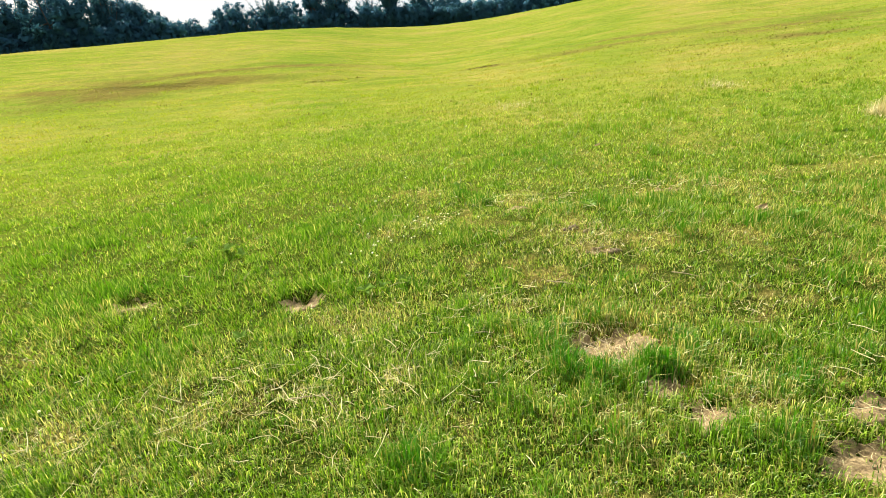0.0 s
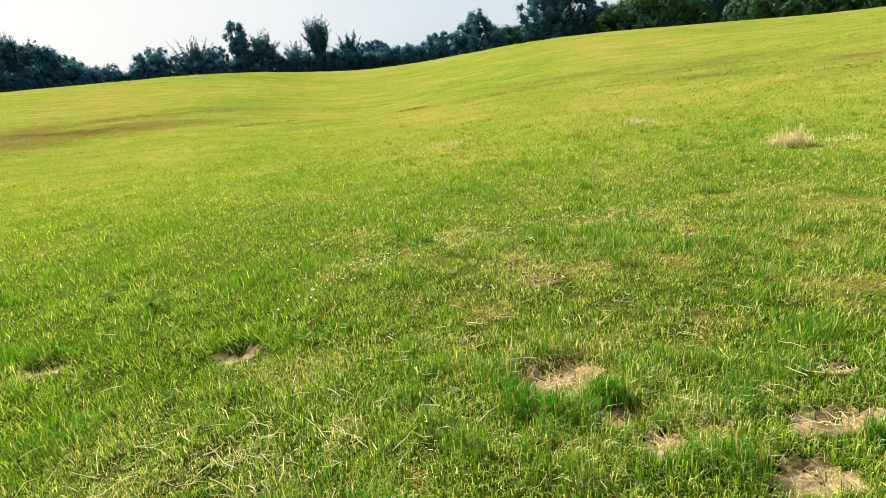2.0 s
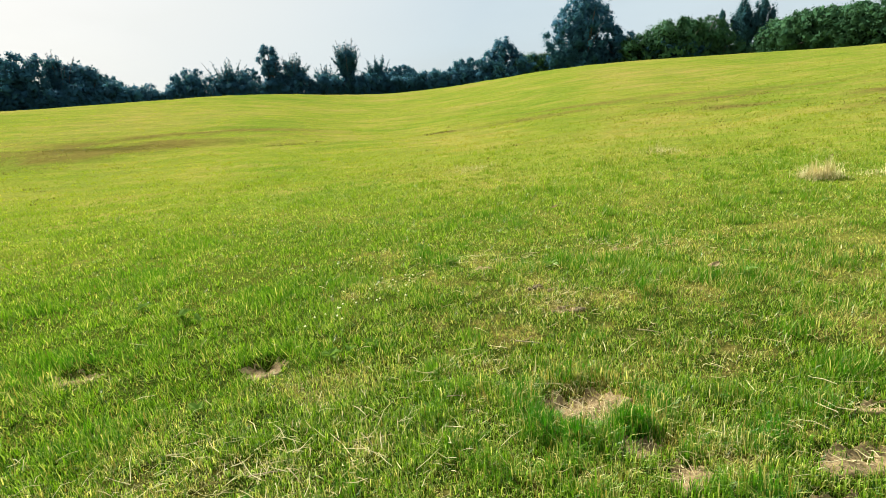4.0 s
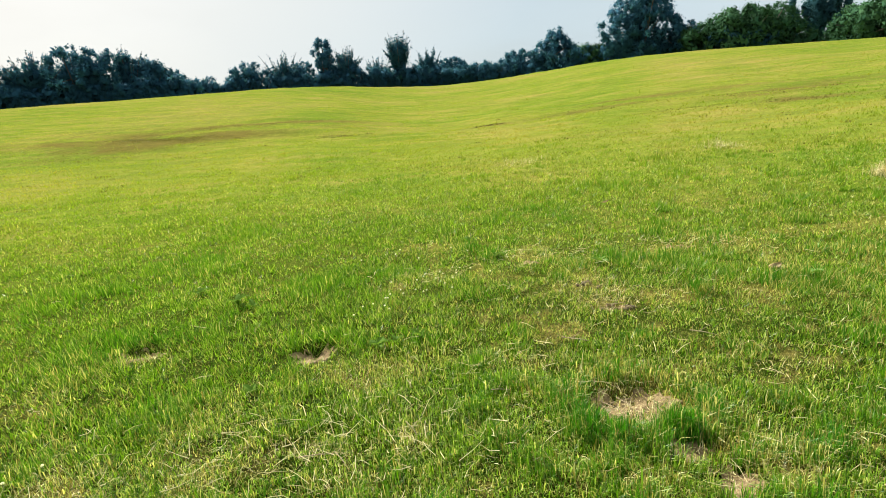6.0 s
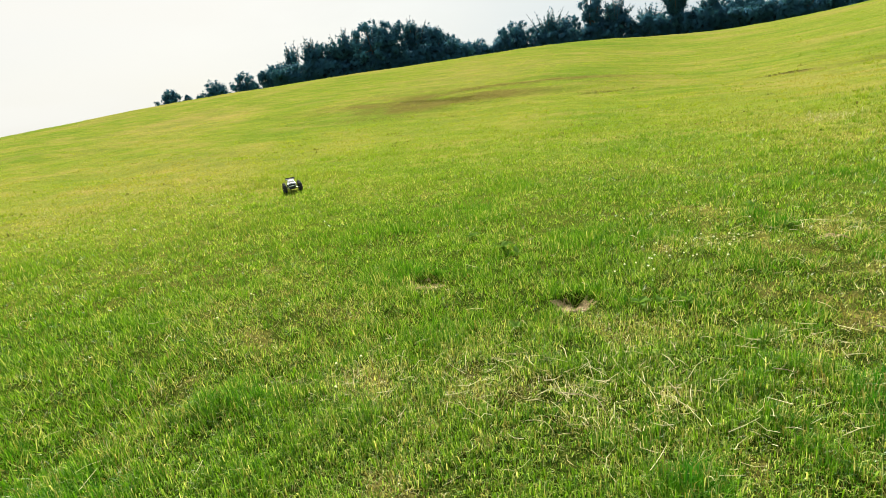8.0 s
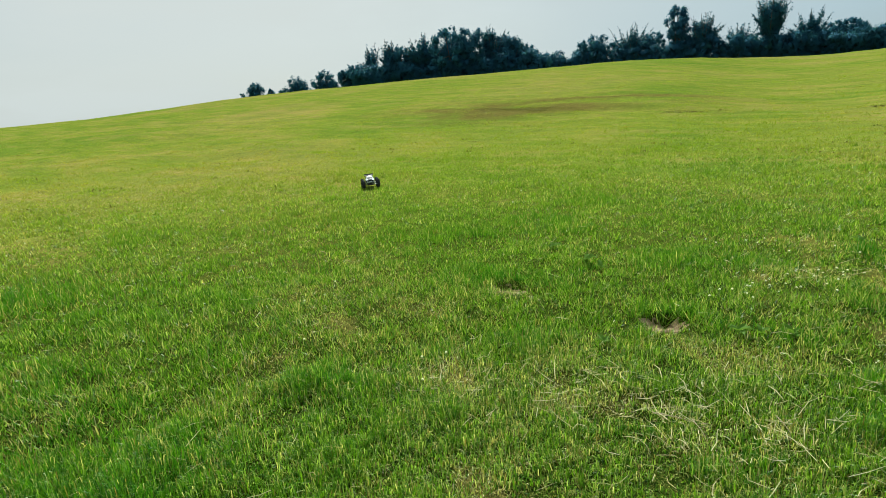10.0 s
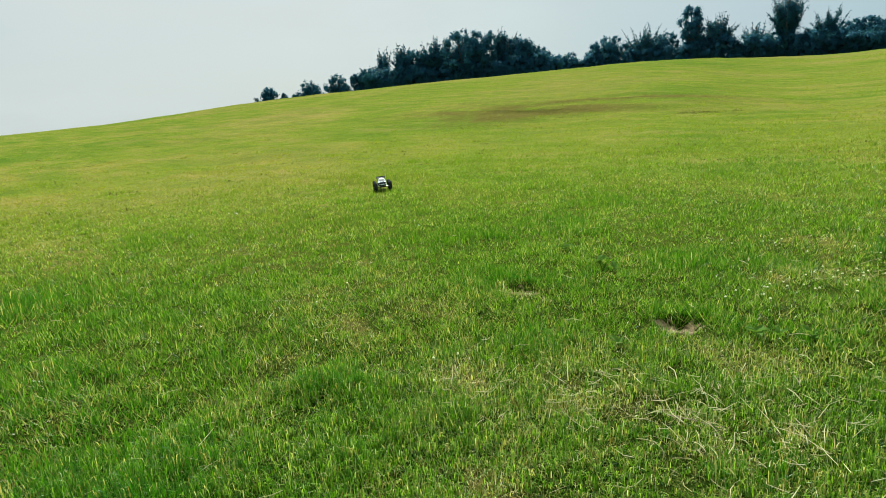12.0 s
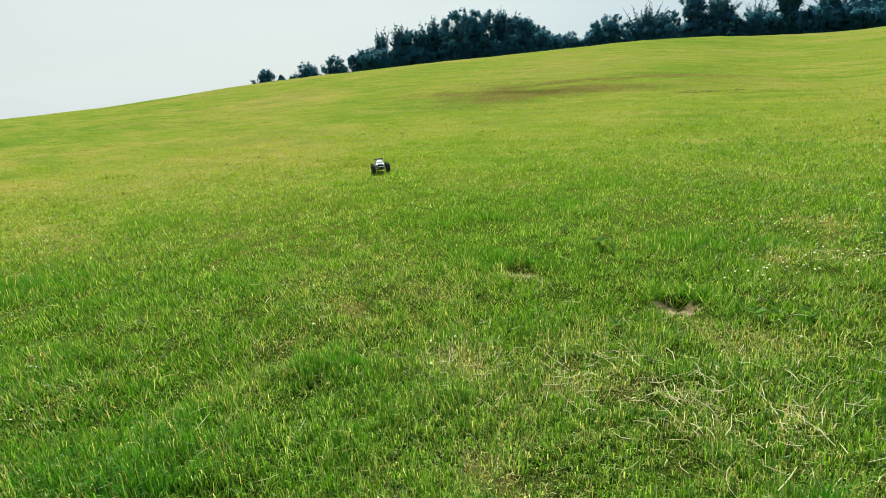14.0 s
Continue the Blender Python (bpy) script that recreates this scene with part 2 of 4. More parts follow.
# bare or trodden spots: place, half sizes, depth
SOIL = [(0.755, 2.25, 0.2, 0.215, 0.06), (0.85, 1.90, 0.10, 0.085, 0.014), (0.96, 1.70, 0.09, 0.10, 0.02), (1.69, 1.67, 0.22, 0.09, 0.03),
        (1.39, 1.43, 0.165, 0.105, 0.03), (1.97, 1.98, 0.10, 0.05, 0.02), (-0.99, 3.10, 0.13, 0.135, 0.065), (-2.2, 3.26, 0.16, 0.11, 0.06), (1.03, 3.5, 0.09, 0.045, 0.02), (2.05, 4.85, 0.16, 0.05, 0.015), (0.62, 4.62, 0.12, 0.05, 0.01)]


def height(x, y):
    x, y = np.asarray(x, dtype=float), np.asarray(y, dtype=float)
    r, az = np.hypot(x, y), np.degrees(np.arctan2(-x, y))
    el, rc = np.interp(az, SMOOTH_AZ, S_EL), np.interp(az, SMOOTH_AZ, S_R)
    zc = EYE + rc * np.tan(np.radians(el))
    u = np.clip((r - 5) / (rc - 5), 0, 1)
    z = zc * (0.72 * u ** 1.55 + 0.28 * u * u * (3 - 2 * u))
    z = z - 0.045 * np.clip(r - rc, 0, 60) - 0.004 * np.clip(r - rc - 60, 0, None)
    z = z - 0.0185 * x * np.exp(-(r / 14) ** 2)
    z = z + (value_noise(x, y, 0.12) - 0.5) * 0.5 * np.clip((r - 8) / 25, 0, 1) * np.clip(1.35 - u, 0.15, 1)
    z = z + (value_noise(x + 50, y, 1.7) - 0.5) * 0.05 + (value_noise(x, y + 90, 7.0, 2) - 0.5) * 0.02
    z = z + (value_noise(x * 0.24 + 4, y * 0.6, 1.0, 3, 0.55) - 0.5) * 0.17 * np.clip((r - 10) / 10, 0, 1) * np.clip((75 - r) / 25, 0, 1)
    for cx, cy, a, b, deep in SOIL:
        q = ((x - cx) / a) ** 2 + ((y - cy) / b) ** 2
        z = z - deep * np.exp(-q ** 2) * np.clip(1.0 + 0.9 * (y - cy) / b, 0.3, 1.9)
    return z


# dry or thatched spots: place, half sizes
DRY_SPOTS = [(2.12, 4.91, 0.5, 0.2), (1.04, 3.6, 0.22, 0.2), (0.62, 4.8, 0.35, 0.15), (-0.80, 2.10, 0.2, 0.1), (-0.29, 2.1, 0.12, 0.14), (-0.55, 1.85, 0.16, 0.1),
             (-3.42, 0.54, 0.35, 0.3), (-1.81, 1.77, 0.25, 0.15), (1.3, 11.9, 1.2, 0.5), (5.8, 11.9, 2.2, 0.5), (1.18, 1.85, 0.16, 0.16), (-0.4, 5.4, 0.5, 0.35), (-2.6, 2.6, 0.4, 0.25),
             (-0.2, 4.45, 0.3, 0.25), (1.0, 4.0, 0.2, 0.15), (0.32, 2.78, 0.2, 0.12), (-0.6, 2.75, 0.25, 0.2), (-1.15, 1.95, 0.2, 0.1), (1.7, 2.6, 0.25, 0.2), (-2.16, 3.14, 0.14, 0.08), (1.16, 1.71, 0.1, 0.09), (-3.65, 2.45, 0.5, 0.3), (-2.6, 1.06, 0.25, 0.2), (-1.17, 1.2, 0.3, 0.14), (-1.85, 1.9, 0.2, 0.15), (-2.88, 2.0, 0.3, 0.25), (-3.4, 3.1, 0.5, 0.3), (-2.87, 1.45, 0.25, 0.2)]


def dryness(x, y):
    d = np.clip((value_noise(x, y, 0.45, 4, 0.6) - 0.52) * 1.2, 0, 0.35) + np.clip((value_noise(x + 9, y - 4, 2.6, 3) - 0.53) * 2.0, 0, 0.4)
    d = d + np.clip((value_noise(x - 7, y + 3, 7.0, 2) - 0.6) * 2.5, 0, 0.5)
    d = d * np.clip(0.88 + 0.16 * x, 0.6, 1.35)
    # the trodden, yellower stretches
    d = d + 0.2 * np.exp(-((x + 2.5) / 1.1) ** 2 - ((y - 2.4) / 0.9) ** 2)
    d = d + 0.22 * np.exp(-((x - 1.2) / 1.5) ** 2 - ((y - 3.8) / 1.1) ** 2)
    for cx, cy, a, b in DRY_SPOTS:
        d = d + 0.38 * np.exp(-((x - cx) / a) ** 2 - ((y - cy) / b) ** 2)
    return np.clip(d, 0, 1)


# where white clover stands: place, spread, flowers
CLOVER = [(-0.4, 4.1, 0.25, 14), (-0.15, 4.5, 0.35, 9), (-0.68, 3.62, 0.2, 6), (-2.3, 2.2, 0.6, 6), (-1.2, 4.9, 0.6, 6)]

# brown grass in the hill's folds, lip shade painted in: place, half sizes, strength
FOLDS = [(-12.3, 23.7, 2.5, 0.6, 2.6), (-12.5, 26.0, 5.5, 3.2, 1.45), (-14.0, 21.3, 3.4, 2.0, 0.9), (-9.0, 28.5, 5.0, 1.6, 0.8), (-19.0, 25.0, 3.0, 2.5, 0.5), (1.7, 23.45, 0.8, 0.3, 1.5), (-4.5, 22.7, 1.3, 0.3, 1.0), (9.0, 19.2, 2.8, 0.6, 1.1),
         (12.0, 18.5, 2.2, 0.6, 1.1), (12.0, 22.0, 4.0, 1.1, 1.1), (6.8, 23.8, 3.0, 0.8, 0.9), (14.5, 15.0, 2.2, 0.7, 1.0), (17.5, 18.0, 3.5, 1.2, 1.0), (10.0, 27.0, 5.0, 1.4, 0.9), (17.0, 24.0, 5.0, 1.6, 1.0), (5.0, 15.5, 2.4, 0.5, 0.6)]


def browning(x, y):
    d = np.zeros_like(x)
    for cx, cy, a, b, k in FOLDS:
        d = d + k * np.exp(-((x - cx) / a) ** 2 - ((y - cy) / b) ** 2) * np.clip(3.2 * value_noise(x * 0.45, y, 0.9, 4, 0.6) - 1.05, 0, 1.3)
    return np.clip(d, 0, 0.95)


def lushness(x, y):
    d = np.clip((value_noise(x - 31, y + 17, 0.8, 3) - 0.58) * 2.4, 0, 0.35) + np.clip((value_noise(x + 13, y + 27, 4.2, 2) - 0.6) * 4.0, 0, 0.6) * np.clip(0.65 + 0.25 * x, 0.35, 1.1)
    q, ang = np.hypot(x - 0.76, y - 2.24), np.arctan2(y - 2.24, x - 0.76)
    ring = 1.15 * np.exp(-((q - 0.31) / 0.085) ** 2) * (0.8 + 0.16 * np.sin(5 * ang + 0.6) + 0.12 * np.sin(11 * ang))
    for cx, cy, s, k in ((0.31, 4.94, 0.12, 1), (0.1, 5.2, 0.14, 0.8), (1.5, 4.5, 0.18, 0.8), (-0.17, 1.55, 0.12, 1), (-5.9, 1.1, 0.7, 0.8), (2.5, 3.7, 0.3, 0.8), (-0.25, 3.12, 0.1, 0.6), (-0.98, 3.36, 0.1, 0.2), (-1.17, 3.22, 0.05, 0.4),
                         (-2.35, 3.46, 0.06, 0.6), (-2.2, 3.46, 0.05, 0.5), (0.55, 2.02, 0.1, 0.4), (1.05, 2.1, 0.1, 0.4), (0.72, 2.56, 0.09, 0.5), (0.92, 2.54, 0.08, 0.5), (0.46, 2.3, 0.08, 0.4), (1.4, 1.9, 0.09, 0.8), (1.2, 1.5, 0.09, 0.8),
                         (0.55, 1.6, 0.1, 0.8), (1.75, 1.6, 0.1, 0.7), (-1.6, 2.5, 0.2, 0.45), (-2.3, 1.5, 0.2, 0.5)):
        ring = ring + k * np.exp(-((x - cx) ** 2 + (y - cy) ** 2) / s ** 2)
    d = d + 0.16 * np.clip(-0.2 - 0.4 * x, 0, 1) * np.exp(-((x * x + y * y) / 22))
    return np.clip(d + ring, 0, 1)


# ---- mesh helpers ----
def fast_mesh(name, co, faces_idx, sizes, mat, attrs=None):
    """A mesh from arrays: points, the corners of all faces one after another, and each face's number of corners."""
    me = bpy.data.meshes.new(name)
    me.vertices.add(len(co))
    me.vertices.foreach_set("co", np.ascontiguousarray(co, dtype=np.float32).ravel())
    me.loops.add(len(faces_idx))
    me.loops.foreach_set("vertex_index", np.ascontiguousarray(faces_idx, dtype=np.int32))
    me.polygons.add(len(sizes))
    starts = np.concatenate(([0], np.cumsum(sizes)[:-1])).astype(np.int32)
    me.polygons.foreach_set("loop_start", starts)
    for key, values in (attrs or {}).items():
        me.attributes.new(key, "FLOAT", "POINT").data.foreach_set("value", np.ascontiguousarray(values, dtype=np.float32))
    me.update(calc_edges=True)
    me.materials.append(mat)
    return me


def part(name, bm, mat, parent=None, label="", smooth=False):
    me = bpy.data.meshes.new(name)
    bm.normal_update()
    bm.to_mesh(me)
    bm.free()
    me.materials.append(mat)
    if smooth:
        me.polygons.foreach_set("use_smooth", [True] * len(me.polygons))
    ob = new(name, me)
    ob.parent = parent
    return tagged(ob, label) if label else ob


def mesh_part(name, me, parent=None, label=""):
    ob = new(name, me)
    ob.parent = parent
    return tagged(ob, label) if label else ob


def thing(name, m, label, category, group="", kind=""):
    ob = new(name)
    ob.empty_display_size = 0.1
    ob.matrix_basis = m
    return tagged(ob, label, category, group, kind)


# ---- the ground: one sheet, fine near the camera's stand and coarse far away ----
def build_ground():
    az = np.concatenate((np.arange(-52, 84, 0.6), np.arange(84, 308, 1.4)))
    rr = [0.0]
    r = 0.25
    while r < 3000:
        rr.append(r)
        r *= 1.025 if r < 140 else 1.12
    rr = np.array(rr[1:])
    a, q = np.meshgrid(np.radians(az), rr)
    x, y = -q * np.sin(a), q * np.cos(a)
    n, k = len(az), len(rr)
    co = np.stack((x, y, height(x, y)), -1).reshape(-1, 3)
    co = np.vstack((co, [(0, 0, float(height(0, 0)))]))
    i, j = np.meshgrid(np.arange(k - 1), np.arange(n), indexing="ij")
    j2 = (j + 1) % n
    quads = np.stack((i * n + j, i * n + j2, (i + 1) * n + j2, (i + 1) * n + j), -1).reshape(-1, 4)[:, ::-1]
    tris = np.stack((np.arange(n), np.full(n, len(co) - 1), (np.arange(n) + 1) % n), -1)
    idx = np.concatenate((quads.ravel(), tris.ravel()))
    sizes = np.concatenate((np.full(len(quads), 4), np.full(n, 3)))
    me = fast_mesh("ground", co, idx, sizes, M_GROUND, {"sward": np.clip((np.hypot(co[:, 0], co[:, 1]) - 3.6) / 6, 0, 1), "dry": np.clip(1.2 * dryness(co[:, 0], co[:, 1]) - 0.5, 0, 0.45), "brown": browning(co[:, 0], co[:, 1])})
    me.polygons.foreach_set("use_smooth", np.ones(len(sizes), dtype=bool))
    return tagged(new("ground", me), "rolling green meadow ground with dry yellow patches", "ground", kind="structure")


build_ground()


# ---- grass ----
def sector(count, r0, r1, a0=-56, a1=95):
    r = np.sqrt(rng.random(count) * (r1 * r1 - r0 * r0) + r0 * r0)
    a = np.radians(rng.random(count) * (a1 - a0) + a0)
    return -r * np.sin(a), r * np.cos(a)


def fade(x, y, a0, a1, width=8.0):
    """True for most of the places well inside the sector, for fewer towards its ends."""
    if a1 - a0 >= 360:
        return np.ones(len(x), dtype=bool)
    a = np.degrees(np.arctan2(-x, y))
    a = np.where(a < a0 - 30, a + 360, a)
    return rng.random(len(x)) < np.clip(np.minimum(a - a0, a1 - a) / width, 0, 1)


def soil_edge(ang, k):
    """The ragged outline of a bare spot."""
    return 1 + 0.13 * np.sin(3 * ang + k) + 0.11 * np.sin(7 * ang + 2 * k) + 0.08 * np.sin(13 * ang + 5 * k) + 0.05 * np.sin(23 * ang + k)


def keep_off_soil(x, y, share=0.04):
    ok = np.ones(len(x), dtype=bool)
    for k, (cx, cy, a, b, deep) in enumerate(SOIL):
        ang = np.arctan2(y - cy, x - cx)
        edge = soil_edge(ang, k)
        q = np.sqrt(((x - cx) / a) ** 2 + ((y - cy) / b) ** 2) / edge
        ok &= (q > 1) | (rng.random(len(x)) < (0.42 if k >= 7 else share) + 2.2 * share / 0.04 * np.clip(q - 0.72, 0, 1))
    return ok


def grass_field(x, y, tall, wide, segments, lean=0.98):
    """Blades at x, y: base, bent middle and tip."""
    n = len(x)
    dry, lush = dryness(x, y), lushness(x, y)
    tuft = value_noise(x + 5, y + 3, 5.5, 3)
    h = tall * (0.45 + 0.75 * rng.random(n)) * (0.75 + 0.5 * value_noise(x, y, 1.3)) * (0.35 + 1.3 * tuft) * (1 + 1.1 * lush) * (1 - 0.3 * dry)
    w = wide * (0.6 + 0.8 * rng.random(n))
    a, t = rng.random(n) * 2 * np.pi, rng.random(n) * 2 * np.pi
    isdry = (rng.random(n) < dry * 0.65 + 0.08 + 0.45 * browning(x, y)).astype(float) * (0.55 + 0.45 * rng.random(n))
    bend = lean * (1 + 0.3 * isdry) * (0.15 + 1.15 * rng.random(n)) * (1 + 0.2 * dry) * (1 - 0.45 * lush)
    dx, dy, sx, sy = np.cos(a), np.sin(a), np.cos(t) * w / 2, np.sin(t) * w / 2
    z = height(x, y) - 0.006
    hz = h * np.cos(np.clip(bend, 0, 1.35))
    out = h * np.sin(np.clip(bend, 0, 1.35))
    tip = np.stack((x + dx * out, y + dy * out, z + hz), -1)
    b0, b1 = np.stack((x - sx, y - sy, z), -1), np.stack((x + sx, y + sy, z), -1)
    if segments == 1:
        co = np.stack((b0, b1, tip), 1)
        idx = np.arange(3 * n)
        return co.reshape(-1, 3), idx, np.full(n, 3), np.repeat(isdry, 3), np.repeat(lush * 0.95, 3)
    knee = 0.12 + 0.4 * rng.random(n)
    mx, my, mz = x + dx * out * knee, y + dy * out * knee, z + np.maximum(hz * (1.02 - 0.55 * knee), h * 0.35)
    m0, m1 = np.stack((mx - sx * 0.68, my - sy * 0.68, mz), -1), np.stack((mx + sx * 0.68, my + sy * 0.68, mz), -1)
    co = np.stack((b0, b1, m1, m0, tip), 1)
    base = (np.arange(n) * 5)[:, None]
    idx = (base + np.array([0, 1, 2, 3, 3, 2, 4])).ravel()
    return co.reshape(-1, 3), idx, np.tile([4, 3], n), np.repeat(isdry, 5), np.repeat(lush * 0.95, 5)


def clumped(count, r0, r1, per, spread, a0=-56, a1=95):
    cx, cy = sector(count // per, r0, r1, a0, a1)
    x = np.repeat(cx, per) + rng.normal(0, spread, len(cx) * per)
    y = np.repeat(cy, per) + rng.normal(0, spread, len(cx) * per)
    return x, y


def build_grass():
    sets = []
    for count, r0, r1, tall, wide, seg, per, spread, a0, a1 in (
            (270000, 0.9, 3.1, 0.058, 0.0041, 2, 7, 0.015, -56, 95), (90000, 0.9, 3.4, 0.026, 0.0042, 1, 5, 0.02, -56, 95), (290000, 2.5, 5.4, 0.056, 0.0064, 1, 6, 0.024, -56, 95), (270000, 4.4, 9.0, 0.052, 0.0105, 1, 6, 0.034, -56, 95), (210000, 7.0, 14.5, 0.05, 0.018, 1, 6, 0.05, -56, 95),
            (20000, 0.0, 1.0, 0.05, 0.009, 1, 6, 0.03, -180, 180), (70000, 0.9, 5.0, 0.055, 0.013, 1, 6, 0.035, 86, 313), (35000, 4.8, 9.0, 0.05, 0.022, 1, 6, 0.05, 86, 313)):
        x, y = clumped(count, r0, r1, per, spread, a0, a1)
        ok = fade(x, y, a0, a1) & keep_off_soil(x, y) & (rng.random(len(x)) < 0.05 + 1.85 * value_noise(x + 5, y + 3, 5.5, 3)) & (rng.random(len(x)) > 0.25 * np.clip(dryness(x, y) - 0.3, 0, 1))
        q = np.hypot(x, y)
        ok &= rng.random(len(x)) < np.clip((r1 - q) / (0.6 * (r1 - r0) if r0 > 3 else 0.7), 0, 1) * np.clip((q - r0) / 0.5 + (1 if r0 < 2 else 0.25), 0, 1)
        sets.append(grass_field(x[ok], y[ok], tall, wide, seg))
    # farther off the blades stand wider apart and are drawn broader
    for count, a0, a1 in ((70000, -52, 92), (10000, 90, 310)):
        r = 5.5 * (85 / 5.5) ** rng.random(count) ** 0.92
        a = np.radians(rng.random(count) * (a1 - a0) + a0)
        x, y = np.repeat(-r * np.sin(a), 6), np.repeat(r * np.cos(a), 6)
        r = np.repeat(r, 6)
        x, y = x + rng.normal(0, 0.006, len(x)) * r, y + rng.normal(0, 0.006, len(x)) * r
        ok = rng.random(len(x)) > 0.9 * browning(x, y)
        x, y, r = x[ok], y[ok], r[ok]
        flat = np.clip((r - 10) / 18, 0, 1)
        sets.append(grass_field(x, y, 0.052 - 0.014 * flat, 0.0015 * r + 0.003, 1, 0.85 + 0.25 * flat))
    # thicker growth in the lush spots
    x, y = clumped(90000, 0.9, 6.5, 6, 0.02)
    ok = fade(x, y, -56, 95) & (rng.random(len(x)) < lushness(x, y) ** 2) & keep_off_soil(x, y, 0.0)
    sets.append(grass_field(x[ok], y[ok], 0.068, 0.0062, 2, 0.6))
    co, idx, sizes, dry, lush, off = [], [], [], [], [], 0
    for c, i, s, d, l in sets:
        co.append(c), idx.append(i + off), sizes.append(s), dry.append(d), lush.append(l)
        off += len(c)
    allco = np.concatenate(co)
    me = fast_mesh("meadow_grass", allco, np.concatenate(idx), np.concatenate(sizes), M_GRASS, {"dry": np.concatenate(dry), "lush": np.concatenate(lush), "even": np.clip((np.hypot(allco[:, 0], allco[:, 1]) - 4.6) / 13, 0, 0.95)})
    tagged(new("meadow_grass", me), "short sunlit green meadow grass with yellowed blades", "grass", kind="stuff")


build_grass()


# ---- bare earth ----
def build_soil(k, cx, cy, a, b):
    rings, n = 16, 72
    pts = [(cx, cy)]
    for i in range(1, rings + 1):
        for j in range(n):
            t = 2 * math.pi * j / n
            edge = 0.1 + float(soil_edge(t, k))
            pts.append((cx + a * edge * i / rings * math.cos(t), cy + b * edge * i / rings * math.sin(t)))
    x, y = np.array(pts).T
    z = height(x, y) + 0.006 + (value_noise(x, y, 24, 3) - 0.4) * 0.034
    z = z + 0.5 * (value_noise(x + 3, y, 70, 2) - 0.5) * 0.03
    z[1 + (rings - 2) * n:] -= 0.012
    z[1 + (rings - 1) * n:] -= 0.03
    idx, sizes = [], []
    for j in range(n):
        idx += [0, 1 + j, 1 + (j + 1) % n]
        sizes.append(3)
    for i in range(rings - 1):
        for j in range(n):
            p, q = 1 + i * n, 1 + (i + 1) * n
            idx += [p + j, q + j, q + (j + 1) % n, p + (j + 1) % n]
            sizes.append(4)
    me = fast_mesh("bare_earth_patch", np.stack((x, y, z), -1), np.array(idx), np.array(sizes), M_SOIL)
    me.polygons.foreach_set("use_smooth", np.ones(len(sizes), dtype=bool))
    tagged(new("bare_earth_patch", me), "bare dry sandy earth patch in the grass", "bare earth", "bare earth patches")


for k, spot in enumerate(SOIL):
    build_soil(k, *spot[:4])


# ---- clods and a stone ----
def lump(x, y, size, flat, name, words, category, group, mat, sink):
    bm = bmesh.new()
    bmesh.ops.create_icosphere(bm, subdivisions=3, radius=1.0)
    k = random.uniform(0, 50)
    for v in bm.verts:
        d = v.co.copy()
        v.co *= 0.78 + 0.5 * float(value_noise(np.array([d.x + k]), np.array([d.y + d.z * 1.7 + k]), 1.6, 3)[0])
        v.co.z *= flat
        v.co *= size
    me = bpy.data.meshes.new(name)
    bm.to_mesh(me)
    bm.free()
    me.materials.append(mat)
    me.polygons.foreach_set("use_smooth", np.ones(len(me.polygons), dtype=bool))
    ob = tagged(new(name, me), words, category, group)
    ob.matrix_world = pose(x, y, float(height(x, y)) + size * flat * sink, 0, 0, random.uniform(0, 360))


for cx, cy in ((0.98, 3.93), (1.07, 3.45)):
    for _ in range(5):
        lump(cx + random.gauss(0, 0.06), cy + random.gauss(0, 0.03), random.uniform(0.012, 0.024), 0.75, "earth_clod", "crumbly dark brown earth clod lying in the grass", "clod", "earth clods", M_CLOD, 0.5)
lump(2.44, 4.01, 0.042, 0.8, "field_stone", "small pale rounded stone half sunk in the grass", "stone", "", M_STONE, 0.55)


# ---- loose straw ----
def straw_mesh(x, y, lift, length, width, a):
    """Thin dry stalks, bent once, lying in the grass."""
    n = len(x)
    ln, w = length * (0.3 + rng.random(n) ** 1.5), width * (0.5 + 0.8 * rng.random(n))
    kink = a + rng.normal(0, 0.2, n)
    z0 = height(x, y) + lift * (0.5 + 0.6 * rng.random(n))
    p0 = np.stack((x, y, z0), -1)
    p1 = p0 + np.stack((np.cos(a) * ln / 2, np.sin(a) * ln / 2, 0.06 * ln + 0.012 * rng.normal(0, 1, n)), -1)
    p2 = p1 + np.stack((np.cos(kink) * ln / 2, np.sin(kink) * ln / 2, 0.02 * ln + 0.012 * rng.normal(0, 1, n)), -1)
    side = np.stack((-np.sin(a) * w / 2, np.cos(a) * w / 2, np.zeros(n)), -1)
    top = np.stack((np.zeros(n), np.zeros(n), w * 0.6), -1)
    co = np.stack((p0 - side, p0 + side, p0 + top, p1 - side, p1 + side, p1 + top, p2 - side * 0.5, p2 + side * 0.5, p2 + top * 0.5), 1).reshape(-1, 3)
    quads = []
    for s in (0, 3):
        for i in range(3):
            quads.append((s + i, s + (i + 1) % 3, s + 3 + (i + 1) % 3, s + 3 + i))
    idx = ((np.arange(n) * 9)[:, None] + np.array(quads).ravel()).ravel()
    return co, idx, np.full(6 * n, 4)


